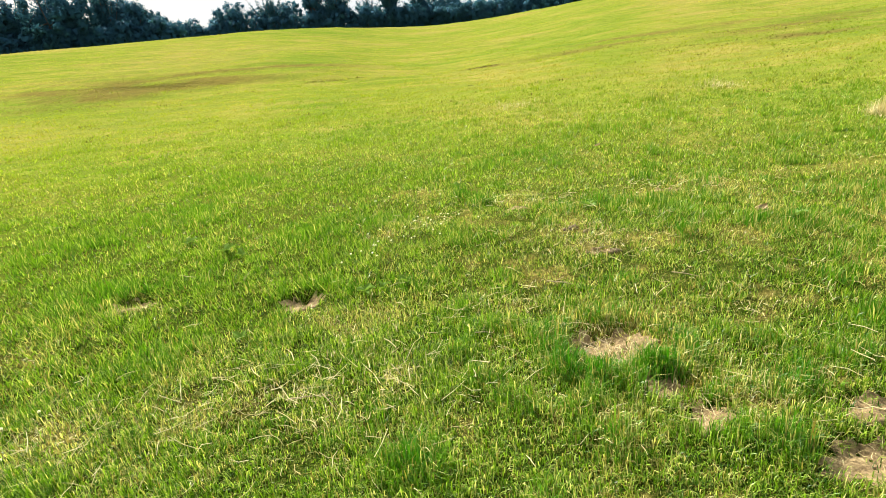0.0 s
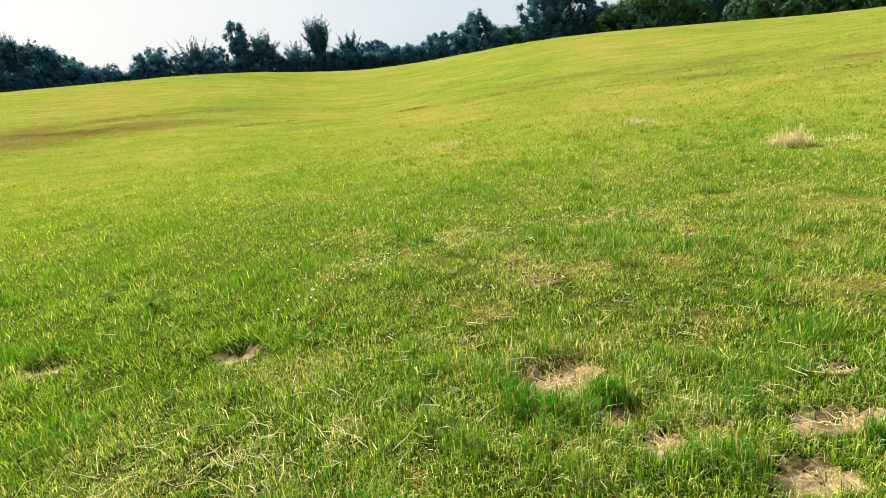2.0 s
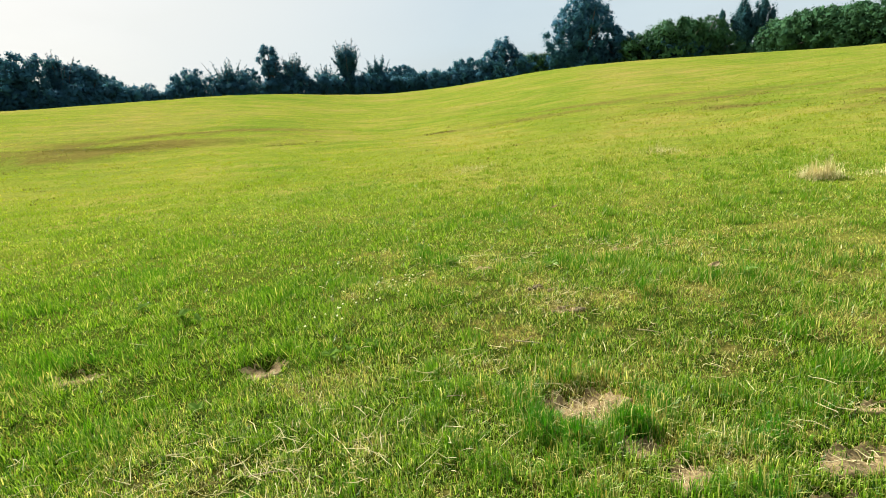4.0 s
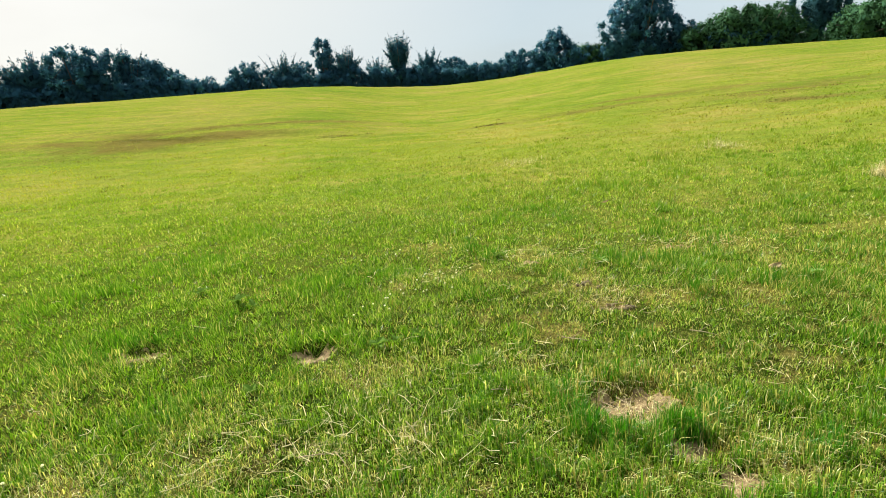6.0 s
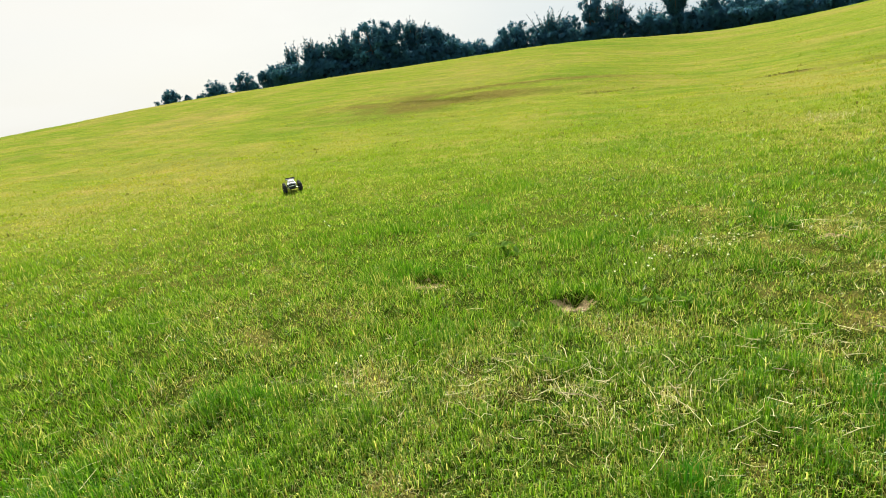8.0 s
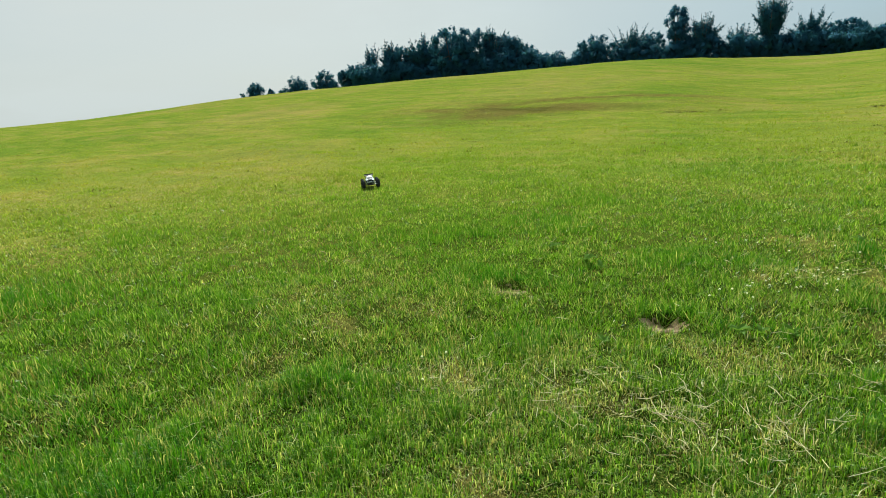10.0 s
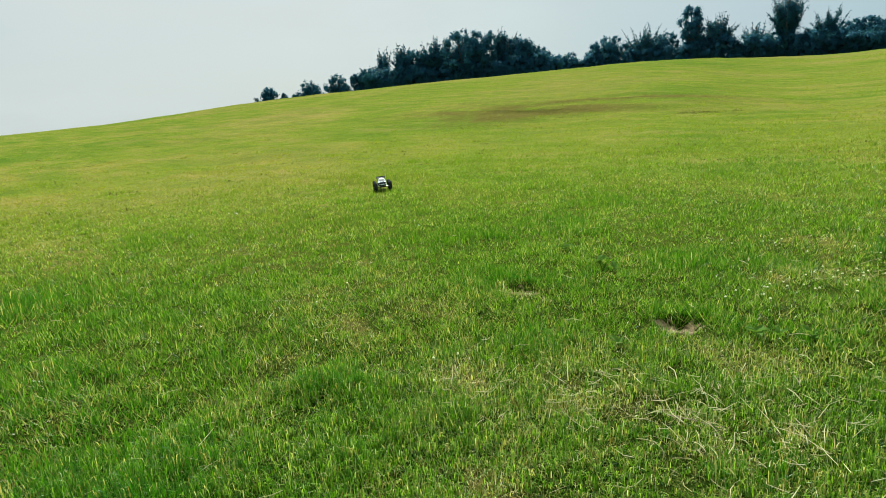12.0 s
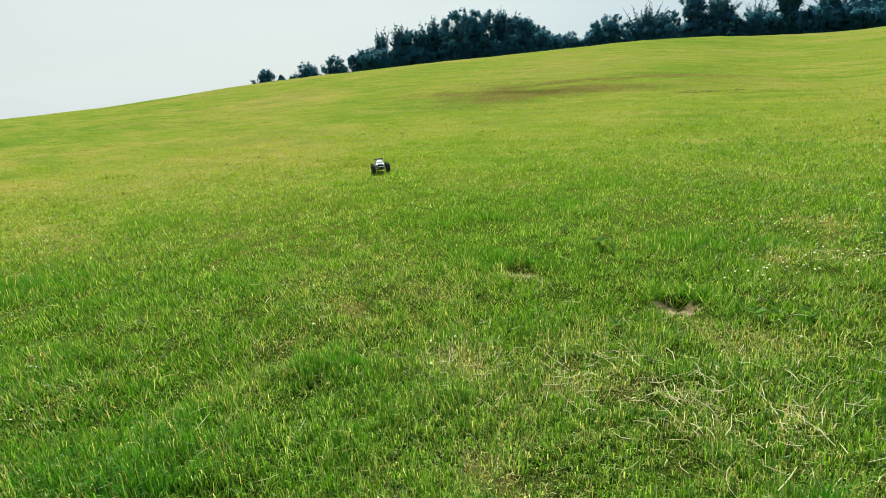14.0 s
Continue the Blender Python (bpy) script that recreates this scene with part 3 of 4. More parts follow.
def build_straw():
    # bundles: place, half sizes, stalks, the way most of them lie
    xs, ys, ways = [], [], []
    for cx, cy, sx, sy, count, way in ((-0.86, 2.13, 0.12, 0.05, 26, 0.1), (-0.70, 2.06, 0.10, 0.05, 16, -0.7), (-0.29, 2.08, 0.06, 0.10, 26, 1.5), (-0.33, 1.98, 0.07, 0.06, 12, 2.2), (-0.57, 1.84, 0.09, 0.08, 22, 1.9),
                                       (-0.62, 2.24, 0.06, 0.04, 16, 2.3), (-1.1, 1.95, 0.14, 0.06, 26, 0.8), (-1.28, 1.97, 0.05, 0.08, 14, 2.2), (0.74, 2.42, 0.10, 0.03, 16, 2.4), (0.66, 2.2, 0.05, 0.05, 14, 0.5),
                                       (1.04, 3.58, 0.2, 0.12, 60, 0.2), (0.7, 4.8, 0.3, 0.08, 60, 0.1), (1.8, 2.9, 0.4, 0.4, 50, 0.7), (2.1, 4.9, 0.4, 0.12, 90, 0.0), (0.95, 1.71, 0.06, 0.06, 16, 2.1),
                                       (1.5, 1.6, 0.10, 0.05, 12, 2.4), (1.65, 1.85, 0.12, 0.04, 14, 2.3), (0.33, 2.78, 0.12, 0.06, 26, 0.6), (-1.8, 1.8, 0.2, 0.1, 40, 1.0), (-0.2, 4.45, 0.25, 0.15, 40, 0.4)):
        count = int(0.7 * count)
        xs.append(rng.normal(cx, sx * 1.2, count)), ys.append(rng.normal(cy, sy * 1.3, count)), ways.append(rng.normal(way, 0.55, count))
    for cx, cy, sx, sy, count in ((-0.5, 2.0, 0.5, 0.28, 170), (0.1, 2.6, 0.4, 0.3, 50), (1.1, 3.6, 0.5, 0.4, 90), (1.5, 2.3, 0.4, 0.4, 50), (0.8, 4.6, 0.6, 0.3, 70)):
        xs.append(rng.normal(cx, sx, count)), ys.append(rng.normal(cy, sy, count)), ways.append(rng.random(count) * 6.28)
    x, y = sector(420, 1.0, 7)
    xs.append(x), ys.append(y), ways.append(rng.random(len(x)) * 6.28)
    co, idx, sizes = straw_mesh(np.concatenate(xs), np.concatenate(ys), 0.07, 0.1, 0.0029, np.concatenate(ways))
    # short litter on the bare spots
    xs, ys = [], []
    for cx, cy, a, b, deep in SOIL[:6]:
        count = int(1800 * a * b) + 8
        xs.append(rng.normal(cx, a * 0.6, count)), ys.append(rng.normal(cy + 0.25 * b, b * 0.5, count))
    xs, ys = np.concatenate(xs), np.concatenate(ys)
    c3, i3, s3 = straw_mesh(xs, ys, 0.02, 0.045, 0.0026, rng.random(len(xs)) * 6.28)
    co, idx, sizes = np.concatenate((co, c3)), np.concatenate((idx, i3 + len(co))), np.concatenate((sizes, s3))
    spots = [q for q in DRY_SPOTS if math.hypot(q[0], q[1]) < 6.5]
    x = np.concatenate([rng.normal(cx, a * 0.7, 75) for cx, cy, a, b in spots] + [rng.normal(0.74, 0.12, 160)])
    y = np.concatenate([rng.normal(cy, b * 0.7, 75) for cx, cy, a, b in spots] + [rng.normal(2.30, 0.11, 160)])
    c2, i2, s2, _, _ = grass_field(x, y, 0.06, 0.0034, 2, 1.3)
    c2[:, 2] += 0.008
    co, idx, sizes = np.concatenate((co, c2)), np.concatenate((idx, i2 + len(co))), np.concatenate((sizes, s2))
    tagged(new("loose_straw", fast_mesh("loose_straw", co, idx, sizes, M_STRAW)), "loose pale dry straw lying in the grass", "straw", kind="stuff")
    # single long thick stalks
    for x, y, way, length in ((-0.86, 2.05, 0.15, 0.2), (-0.58, 2.40, 2.1, 0.17), (-0.50, 2.98, 1.9, 0.15), (-0.30, 2.30, 2.4, 0.19), (-0.80, 2.25, 2.0, 0.16), (0.5, 2.9, 2.3, 0.18),
                              (1.55, 2.4, 2.2, 0.2), (1.1, 2.62, 0.4, 0.16), (-1.25, 2.0, 2.0, 0.19), (0.15, 2.1, 2.5, 0.17), (1.9, 2.1, 2.4, 0.2), (1.72, 1.88, 2.3, 0.24), (1.82, 1.9, 2.5, 0.2), (-0.2, 2.0, 2.6, 0.18), (-0.62, 2.12, 0.3, 0.16), (-0.42, 2.18, 1.8, 0.14), (-0.7, 1.92, 2.4, 0.15), (-0.36, 2.06, 2.0, 0.17), (-0.24, 2.22, 1.2, 0.14), (-1.02, 2.08, 2.2, 0.15)):
        one = [np.array([v]) for v in (x, y, way)]
        co, idx, sizes = straw_mesh(one[0], one[1], 0.07, length, 0.0046, one[2])
        tagged(new("straw_stalk", fast_mesh("straw_stalk", co, idx, sizes, M_STRAW)), "long bent pale dry grass stalk lying loose", "straw", "straw stalks")


build_straw()


# ---- trees ----
def leaf_cloud(centres, radii, count, size, squash=1.0):
    """Small leaves through round clumps: fine ones at the skins, a third of larger sprays well inside."""
    pick = rng.choice(len(centres), count, p=radii ** 2 / (radii ** 2).sum())
    inner = rng.random(count) < 0.32
    d = rng.normal(0, 1, (count, 3))
    d /= np.linalg.norm(d, axis=1)[:, None]
    rad = radii[pick] * np.where(inner, 0.6 * rng.random(count), (0.55 + 0.5 * rng.random(count)) * (1 + 0.14 * rng.normal(0, 1, count)))
    p = centres[pick] + d * rad[:, None] * np.array((1, 1, squash))
    u = rng.normal(0, 1, (count, 3))
    u /= np.linalg.norm(u, axis=1)[:, None]
    v = np.cross(u, d + 0.6 * rng.normal(0, 1, (count, 3)))
    v /= np.linalg.norm(v, axis=1)[:, None] + 1e-9
    s = size * (0.5 + rng.random(count))
    s = np.where(inner, np.minimum(3.4 * s, np.maximum(0.5 * radii[pick], s)), s)[:, None]
    tri = np.stack((p - u * s, p + u * s * 0.6 - v * s * 0.6, p + u * s * 0.6 + v * s * 0.6), 1)
    # leaves turn their upper sides outwards
    back = (np.cross(u, v) * d).sum(1) < 0
    tri[back] = tri[back][:, [0, 2, 1]]
    out = p - centres.mean(0)
    out /= np.linalg.norm(out, axis=1)[:, None] + 1e-9
    facing = d * 0.45 + out * 0.7 + 0.1 * rng.normal(0, 1, (count, 3))
    facing /= np.linalg.norm(facing, axis=1)[:, None]
    return tri.reshape(-1, 3), np.arange(3 * count), np.full(count, 3), np.repeat(facing, 3, 0)


def faced(me, facing):
    me.polygons.foreach_set("use_smooth", np.ones(len(me.polygons), dtype=bool))
    me.normals_split_custom_set_from_vertices(facing.tolist())
    return me


def limb(bm, a, b, r0, r1, n=7):
    a, b = Vector(a), Vector(b)
    turn = (b - a).to_track_quat("Z", "Y")
    rings = []
    for p, r in ((a, r0), (a.lerp(b, 0.5) + Vector((random.uniform(-1, 1), random.uniform(-1, 1), 0)) * r0 * 0.6, (r0 + r1) / 2), (b, r1)):
        rings.append([bm.verts.new(p + turn @ Vector((r * math.cos(2 * math.pi * i / n), r * math.sin(2 * math.pi * i / n), 0))) for i in range(n)])
    for lo, hi in zip(rings, rings[1:]):
        for i in range(n):
            bm.faces.new((lo[i], lo[(i + 1) % n], hi[(i + 1) % n], hi[i]))
    bm.faces.new(rings[-1])


TREE_WORDS = {
    "round": ("tree", "dark leafy broad round tree in the field hedge"),
    "ivy": ("tree", "tall narrow tree thickly grown with dark leaves"),
    "spiky": ("tree", "upright tree with feathery upswept branches"),
    "twiggy": ("tree", "thin airy tree with sky showing through twigs"),
    "cone": ("tree", "dark leafy tree with a pointed crown"),
    "big": ("tree", "large dense dark broad-crowned tree above the hedge"),
    "light": ("tree", "lighter green bushy tree at the field edge"),
    "poplar": ("poplar_tree", "tall narrow dark poplar behind the hedge"),
    "bush": ("bush", "low dark rounded bush on the hill crest"),
}


def tree(az, el, dist, width, style):
    """A tree whose top shows at el degrees above the eye."""
    width *= 1.0 if style in ("big", "poplar", "bush") else 1.2
    x, y = -dist * math.sin(radians(az)), dist * math.cos(radians(az))
    z = float(height(x, y)) - 0.1
    tall = EYE + dist * math.tan(radians(el + (0.0 if style in ("big", "poplar", "cone", "spiky") else 0.22))) - z
    name, words = TREE_WORDS[style]
    ob = thing(name, pose(x, y, z), words, "bush" if style == "bush" else "tree", "field hedge trees")
    bm = bmesh.new()
    r = 0.022 * tall + 0.05
    limb(bm, (0, 0, -0.3), (0.1, 0, tall * 0.45), r * 1.3, r * 0.8)
    limb(bm, (0.1, 0, tall * 0.45), (0, 0.1, tall * 0.85), r * 0.8, r * 0.2)
    cs, rs = [], []
    half = width / 2
    if style in ("spiky", "twiggy"):
        for _ in range(34 if style == "spiky" else 30):
            a = random.uniform(0, 2 * math.pi)
            reach = half * random.uniform(0.1, 1.0)
            top = tall * (random.uniform(0.8, 1.0) - 0.22 * (reach / half) ** 2) if style == "spiky" else tall * random.uniform(0.5, 0.98)
            tip = Vector((math.cos(a) * reach, math.sin(a) * reach, top))
            root = Vector((0, 0, tall * random.uniform(0.15, 0.5)))
            limb(bm, root, tip, r * 0.35, 0.02, 4)
            for k in range(10):
                s = 0.25 + 0.082 * k
                cs.append(root.lerp(tip, s) + Vector((random.uniform(-.2, .2), random.uniform(-.2, .2), 0)))
                rs.append((1.06 - s) * half * (0.42 if style == "spiky" else 0.3) + 0.09)
        for _ in range(16):
            cs.append(Vector((random.gauss(0, half * 0.4), random.gauss(0, half * 0.4), tall * random.uniform(0.15, 0.5))))
            rs.append(half * random.uniform(0.25, 0.42))
        size, count = 0.12, 11000
    elif style == "poplar":
        # upswept plumes side by side
        for k in range(150):
            s, a = (k + random.random()) / 150, random.uniform(0, 2 * math.pi)
            w = half * min(1.0, 0.7 + s) * (1 - max(0.0, s - 0.72) * 2.7) * (0.85 + 0.15 * math.sin(5 * a))
            q = w * 0.8 * math.sqrt(random.random())
            cs.append(Vector((math.cos(a) * q, math.sin(a) * q, tall * (0.02 + 0.93 * s))))
            rs.append(max(0.22, w * random.uniform(0.24, 0.4)))
        size, count = 0.12, 23000
    else:
        lobes = {"round": 120, "cone": 170, "ivy": 130, "big": 330, "light": 170, "bush": 90}[style]
        low, high = (0.0, 0.93) if style == "bush" else (0.05, 0.93)
        fine = {"big": 0.13, "cone": 0.14, "ivy": 0.24, "bush": 0.17}.get(style, 0.15)
        for i in range(lobes):
            a, s = random.uniform(0, 2 * math.pi), (i + random.random()) / lobes
            prof = {"ivy": 0.92 - 0.3 * s - 0.25 * max(0.0, s - 0.85) / 0.15, "cone": 1.0 - 0.9 * max(0.0, s - 0.3) / 0.7, "big": 1.0 - 0.62 * (max(0.0, s - 0.3) / 0.7) ** 1.4,
                    "bush": math.sqrt(max(0.03, 1 - s ** 2.4))}.get(style, math.sqrt(max(0.03, 1 - (abs(s - 0.38) / 0.64) ** 2.3)))
            # the crown bulges out over its main limbs
            prof *= 1.0 + (0.08 if style == "big" else 0.15) * math.sin(3 * a + 5.0 * s + tall) + 0.1 * math.sin(7 * a - 9.0 * s)
            q = half * prof * (math.sqrt(random.random()) if random.random() < 0.4 else random.uniform(0.72, 0.98))
            rr = half * fine * random.uniform(0.6, 1.5) * (0.5 + 0.5 * min(1.0, prof))
            cs.append(Vector((math.cos(a) * q, math.sin(a) * q, min(tall * (low + (high - low) * s), tall * 0.99 - rr))))
            rs.append(rr)
        # the dense inside of the crown
        for _ in range({"big": 46, "light": 26, "cone": 22, "bush": 30}.get(style, 18)):
            a, s = random.uniform(0, 2 * math.pi), random.random() ** 1.2 * 0.74
            prof = {"ivy": 0.8, "cone": 1.0 - s, "big": 1.0 - 0.6 * s, "bush": math.sqrt(1 - s ** 2.4)}.get(style, 0.9)
            q = half * 0.55 * prof * math.sqrt(random.random())
            cs.append(Vector((math.cos(a) * q, math.sin(a) * q, tall * (0.05 + s))))
            rs.append(min(half * 0.42 * prof, tall * (0.95 - s) * 0.6))
        # loose sprays that stand out of the crown
        for _ in range(lobes // 6):
            c = cs[random.randrange(lobes // 3, lobes)]
            cs.append(Vector((c.x * 1.12, c.y * 1.12, min(c.z + half * random.uniform(0.05, 0.16), tall * 1.02))))
            rs.append(half * fine * random.uniform(0.3, 0.6))
        for _ in range(9):
            c, t = random.choice(cs), random.uniform(0.2, 0.55)
            limb(bm, (0, 0, tall * t), c, r * 0.4, 0.04, 5)
        size, count = (0.115, {"round": 18000, "cone": 27000, "ivy": 16000, "big": 52000, "light": 22000, "bush": 9000}[style])
    part("trunk", bm, M_BARK, ob, "grey-brown trunk and limbs")
    co, idx, sizes, facing = leaf_cloud(np.array([tuple(c) for c in cs]), np.array(rs), count, size, 2.4 if style == "poplar" else 1.0)
    co[:, 2] = np.maximum(co[:, 2], 0.05)
    mat = {"poplar": M_POPLAR_HAZE, "light": M_TREE_LIGHT}.get(style, M_TREE_HAZE)
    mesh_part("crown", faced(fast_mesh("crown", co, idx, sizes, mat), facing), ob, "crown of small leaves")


# degrees to the left, degrees up to the top, metres away, width
LEFT_WOOD = [(53.5, 3.9, 100, 4.5, "bush"), (52.0, 3.2, 100, 1.8, "bush"), (49.5, 4.1, 98, 6.0, "bush"), (46.6, 4.7, 95, 5.0, "bush"), (43.7, 5.0, 87, 4.2, "round"), (42.0, 6.9, 88, 3.6, "twiggy"),
             (40.0, 7.5, 86, 3.2, "spiky"), (38.9, 6.4, 86, 6.0, "round"), (36.5, 7.7, 85, 6.0, "spiky"), (33.7, 8.0, 85, 7.0, "round"), (31.6, 7.7, 86, 6.0, "round"),
             (29.6, 7.8, 87, 6.0, "spiky"), (27.9, 6.7, 88, 6.0, "round"), (26.3, 5.6, 90, 5.0, "round")]
MIDDLE_HEDGE = [(24.8, 4.7, 105, 3, "bush"), (23.0, 4.8, 108, 5, "bush"), (21.0, 4.7, 108, 5, "bush"), (19.4, 5.9, 108, 7, "round"), (16.1, 6.6, 108, 7, "twiggy"),
                (14.3, 5.6, 110, 5, "round"), (12.1, 7.6, 108, 4.5, "ivy"), (10.0, 6.9, 108, 6, "spiky"), (6.9, 5.5, 110, 5, "twiggy"), (4.6, 8.0, 108, 5.4, "spiky"),
                (1.7, 5.8, 110, 6.5, "twiggy"), (-0.7, 4.6, 110, 6, "round"), (-4.1, 3.9, 112, 5, "bush"), (-7.3, 4.6, 110, 7.5, "round"), (-11.1, 6.3, 108, 11.5, "cone")]
RIGHT_WOOD = [(-14.1, 4.3, 108, 8, "light"), (-19.3, 9.5, 105, 14.5, "big"), (-23.0, 5.2, 104, 7, "round"), (-25.2, 5.0, 100, 9, "light"), (-27.6, 5.9, 100, 11, "light"),
              (-29.8, 5.6, 100, 8, "light"), (-31.2, 6.2, 125, 2.8, "poplar"), (-32.85, 7.2, 125, 4.6, "poplar"), (-34.35, 7.3, 125, 4.6, "poplar"), (-35.9, 4.6, 95, 6, "light"),
              (-37.6, 5.0, 92, 8, "light"), (-39.6, 5.0, 90, 8, "light"), (-41.6, 4.9, 88, 8, "light"), (-44.0, 4.8, 86, 8, "light"), (-47.0, 4.8, 84, 9, "light")]
for row in LEFT_WOOD + MIDDLE_HEDGE + RIGHT_WOOD:
    tree(*row)


def hedge(az, el, dist, width, mat):
    """A shrub of the field hedge whose top shows at el degrees above the eye."""
    x, y = -dist * math.sin(radians(az)), dist * math.cos(radians(az))
    z = float(height(x, y)) - 0.1
    tall = EYE + dist * math.tan(radians(el)) - z
    ob = thing("hedge_shrub", pose(x, y, z, 0, 0, az), "dense dark green hedge shrub at the field edge", "hedge", "field hedge")
    cs, rs = [], []
    for _ in range(4):
        bm = bmesh.new()
        limb(bm, (random.uniform(-width / 3, width / 3), 0, -0.2), (random.uniform(-width / 2, width / 2), random.uniform(-0.5, 0.5), tall * 0.7), 0.08, 0.03, 5)
        part("stem", bm, M_BARK, ob)
    for _ in range(44):
        u = random.uniform(-1, 1)
        cs.append((u * width / 2, random.uniform(-1.0, 1.0), random.random() ** 0.7 * (tall * (1.0 - 0.2 * abs(u)) - 0.6)))
        rs.append(random.uniform(0.5, 1.0))
    # thick and leafy down to the ground
    for i in range(20):
        cs.append(((-1 + (2 * i + 1) / 20) * width / 2, random.uniform(-0.5, 0.5), (0.12, 0.32, 0.5)[i % 3] * tall))
        rs.append(random.uniform(0.9, 1.2))
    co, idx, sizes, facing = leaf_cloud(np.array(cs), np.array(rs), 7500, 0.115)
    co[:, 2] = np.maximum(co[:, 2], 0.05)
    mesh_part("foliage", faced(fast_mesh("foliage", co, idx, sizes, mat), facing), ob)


HEDGE_AZ = [-50, -38, -34, -31, -26, -20, -14, -8, -4, 0, 4, 8, 15, 20, 25]
HEDGE_EL = [3.9, 3.9, 3.1, 3.3, 4.6, 4.9, 4.6, 4.1, 3.8, 4.2, 4.3, 4.7, 5.2, 5.1, 4.9]
for az in np.arange(-48, 26, 1.8):
    hedge(az + random.uniform(-0.5, 0.5), float(np.interp(az, HEDGE_AZ, HEDGE_EL)) + random.uniform(-0.25, 0.2), 106 - (8 if az < -25 else 0) + random.uniform(-1, 1), 6.4, M_TREE_LIGHT if az < -30 else M_TREE_HAZE)
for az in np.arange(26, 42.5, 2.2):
    hedge(az + random.uniform(-0.5, 0.5), 5.2 + random.uniform(-0.3, 0.3), 84 + random.uniform(-1, 1), 5.5, M_TREE_HAZE)


# ---- rough and dry grass, weeds, twigs ----
def blade_fan(x, y, tall, wide, lean, mat_name, mat):
    co, idx, sizes, dry, lush = grass_field(x, y, tall, wide, 2, lean)
    return fast_mesh(mat_name, co, idx, sizes, mat)


def along(p, q, count, spread):
    t = rng.beta(2.2, 2.2, count) * 1.3 - 0.15
    return p[0] + (q[0] - p[0]) * t + rng.normal(0, spread, count), p[1] + (q[1] - p[1]) * t + rng.normal(0, spread, count)


ROUGH = [((1.0, 23.1), (2.4, 23.8), 420, 0.10), ((-14.2, 23.7), (-10.5, 23.6), 3000, 0.5), ((-14.5, 24.5), (-10.5, 29.5), 1800, 1.5), ((-17.0, 19.5), (-9.5, 22.0), 800, 1.6),
         ((-5.6, 22.0), (-3.4, 23.5), 340, 0.14), ((7.0, 20.0), (10.5, 18.4), 350, 0.6), ((10.6, 19.0), (13.2, 18.2), 300, 0.5), ((9.0, 23.5), (15.0, 21.0), 280, 0.6), ((4.5, 24.5), (9.0, 23.0), 200, 0.5), ((13.0, 16.0), (16.0, 14.0), 240, 0.4)]
xs, ys = [], []
for p, q, count, spread in ROUGH:
    x, y = along(p, q, count, spread)
    xs.append(x), ys.append(y)
# single tussocks over the hill
r, a = 11 * (60 / 11) ** rng.random(300), np.radians(rng.random(300) * 130 - 50)
xs.append(np.repeat(-r * np.sin(a), 9) + rng.normal(0, 0.16, 300 * 9))
ys.append(np.repeat(r * np.cos(a), 9) + rng.normal(0, 0.06, 300 * 9))
tagged(new("rough_grass", blade_fan(np.concatenate(xs), np.concatenate(ys), 0.042, 0.03, 1.25, "rough_grass", M_ROUGH)), "coarse brownish tussock grass in the folds of the hill", "grass", kind="stuff")


def dry_clump(cx, cy, r, tall, count, name="dry_grass_clump"):
    x, y = rng.normal(cx, r * 0.5, count), rng.normal(cy, r * 0.4, count)
    tall = tall * (0.45 + 0.55 * np.exp(-((x - cx) ** 2 + (y - cy) ** 2) / (r * r)))
    tagged(new(name, blade_fan(x, y, tall, 0.0048, 1.3, name, M_STRAW)), "tall pale dried grass clump in the meadow", "grass clump", "dried grass clumps", "stuff")


dry_clump(5.86, 7.15, 0.26, 0.21, 1100)
dry_clump(5.5, 11.0, 0.5, 0.16, 300)
dry_clump(1.4, 11.5, 0.6, 0.12, 260)
dry_clump(6.6, 7.0, 0.3, 0.14, 160)


def leaf_shape(length, width):
    """A broad pointed leaf with a sunken midrib, arching from its base."""
    bm = bmesh.new()
    rows = []
    for i in range(6):
        s = i / 5
        w = width / 2 * math.sin(math.pi * min(1, 0.12 + 0.86 * s)) ** 0.8
        z = length * (0.45 * s - 0.42 * s * s)
        rows.append([bm.verts.new((length * s, k * w, z + (0.012 * abs(k) if i < 5 else 0))) for k in (-1, 0, 1)])
    for a, b in zip(rows, rows[1:]):
        for k in (0, 1):
            bm.faces.new((a[k], a[k + 1], b[k + 1], b[k]))
    me = bpy.data.meshes.new("leaf")
    bm.to_mesh(me)
    bm.free()
    me.materials.append(M_WEED)
    return me


LEAF = leaf_shape(0.10, 0.042)


def rosette(x, y, size, leaves):
    ob = thing("broadleaf_weed", pose(x, y, float(height(x, y)) + 0.012, 0, 0, random.uniform(0, 360)), "broad-leaved green weed rosette in the grass", "weed", "meadow weeds")
    for i in range(leaves):
        leaf = new("leaf", LEAF)
        leaf.parent = ob
        s = size * random.uniform(0.7, 1.2)
        leaf.matrix_basis = pose(0, 0, 0.004 * i, random.uniform(-12, 12), -random.uniform(5, 40), 360 * i / leaves + random.uniform(-18, 18)) @ Matrix.Diagonal((s, s, s, 1))


for x, y, size, leaves in ((-0.56, 3.04, 0.8, 7), (-0.45, 3.09, 0.6, 6), (-0.30, 3.13, 0.7, 7), (-1.86, 4.1, 0.9, 7), (-1.7, 4.0, 0.7, 6), (0.34, 4.86, 0.8, 8), (0.1, 5.5, 0.8, 7), (-2.3, 4.4, 0.8, 6), (1.2, 4.45, 0.9, 7), (2.55, 3.75, 0.9, 7), (-1.2, 2.6, 0.6, 5)):
    rosette(x, y, size, leaves)

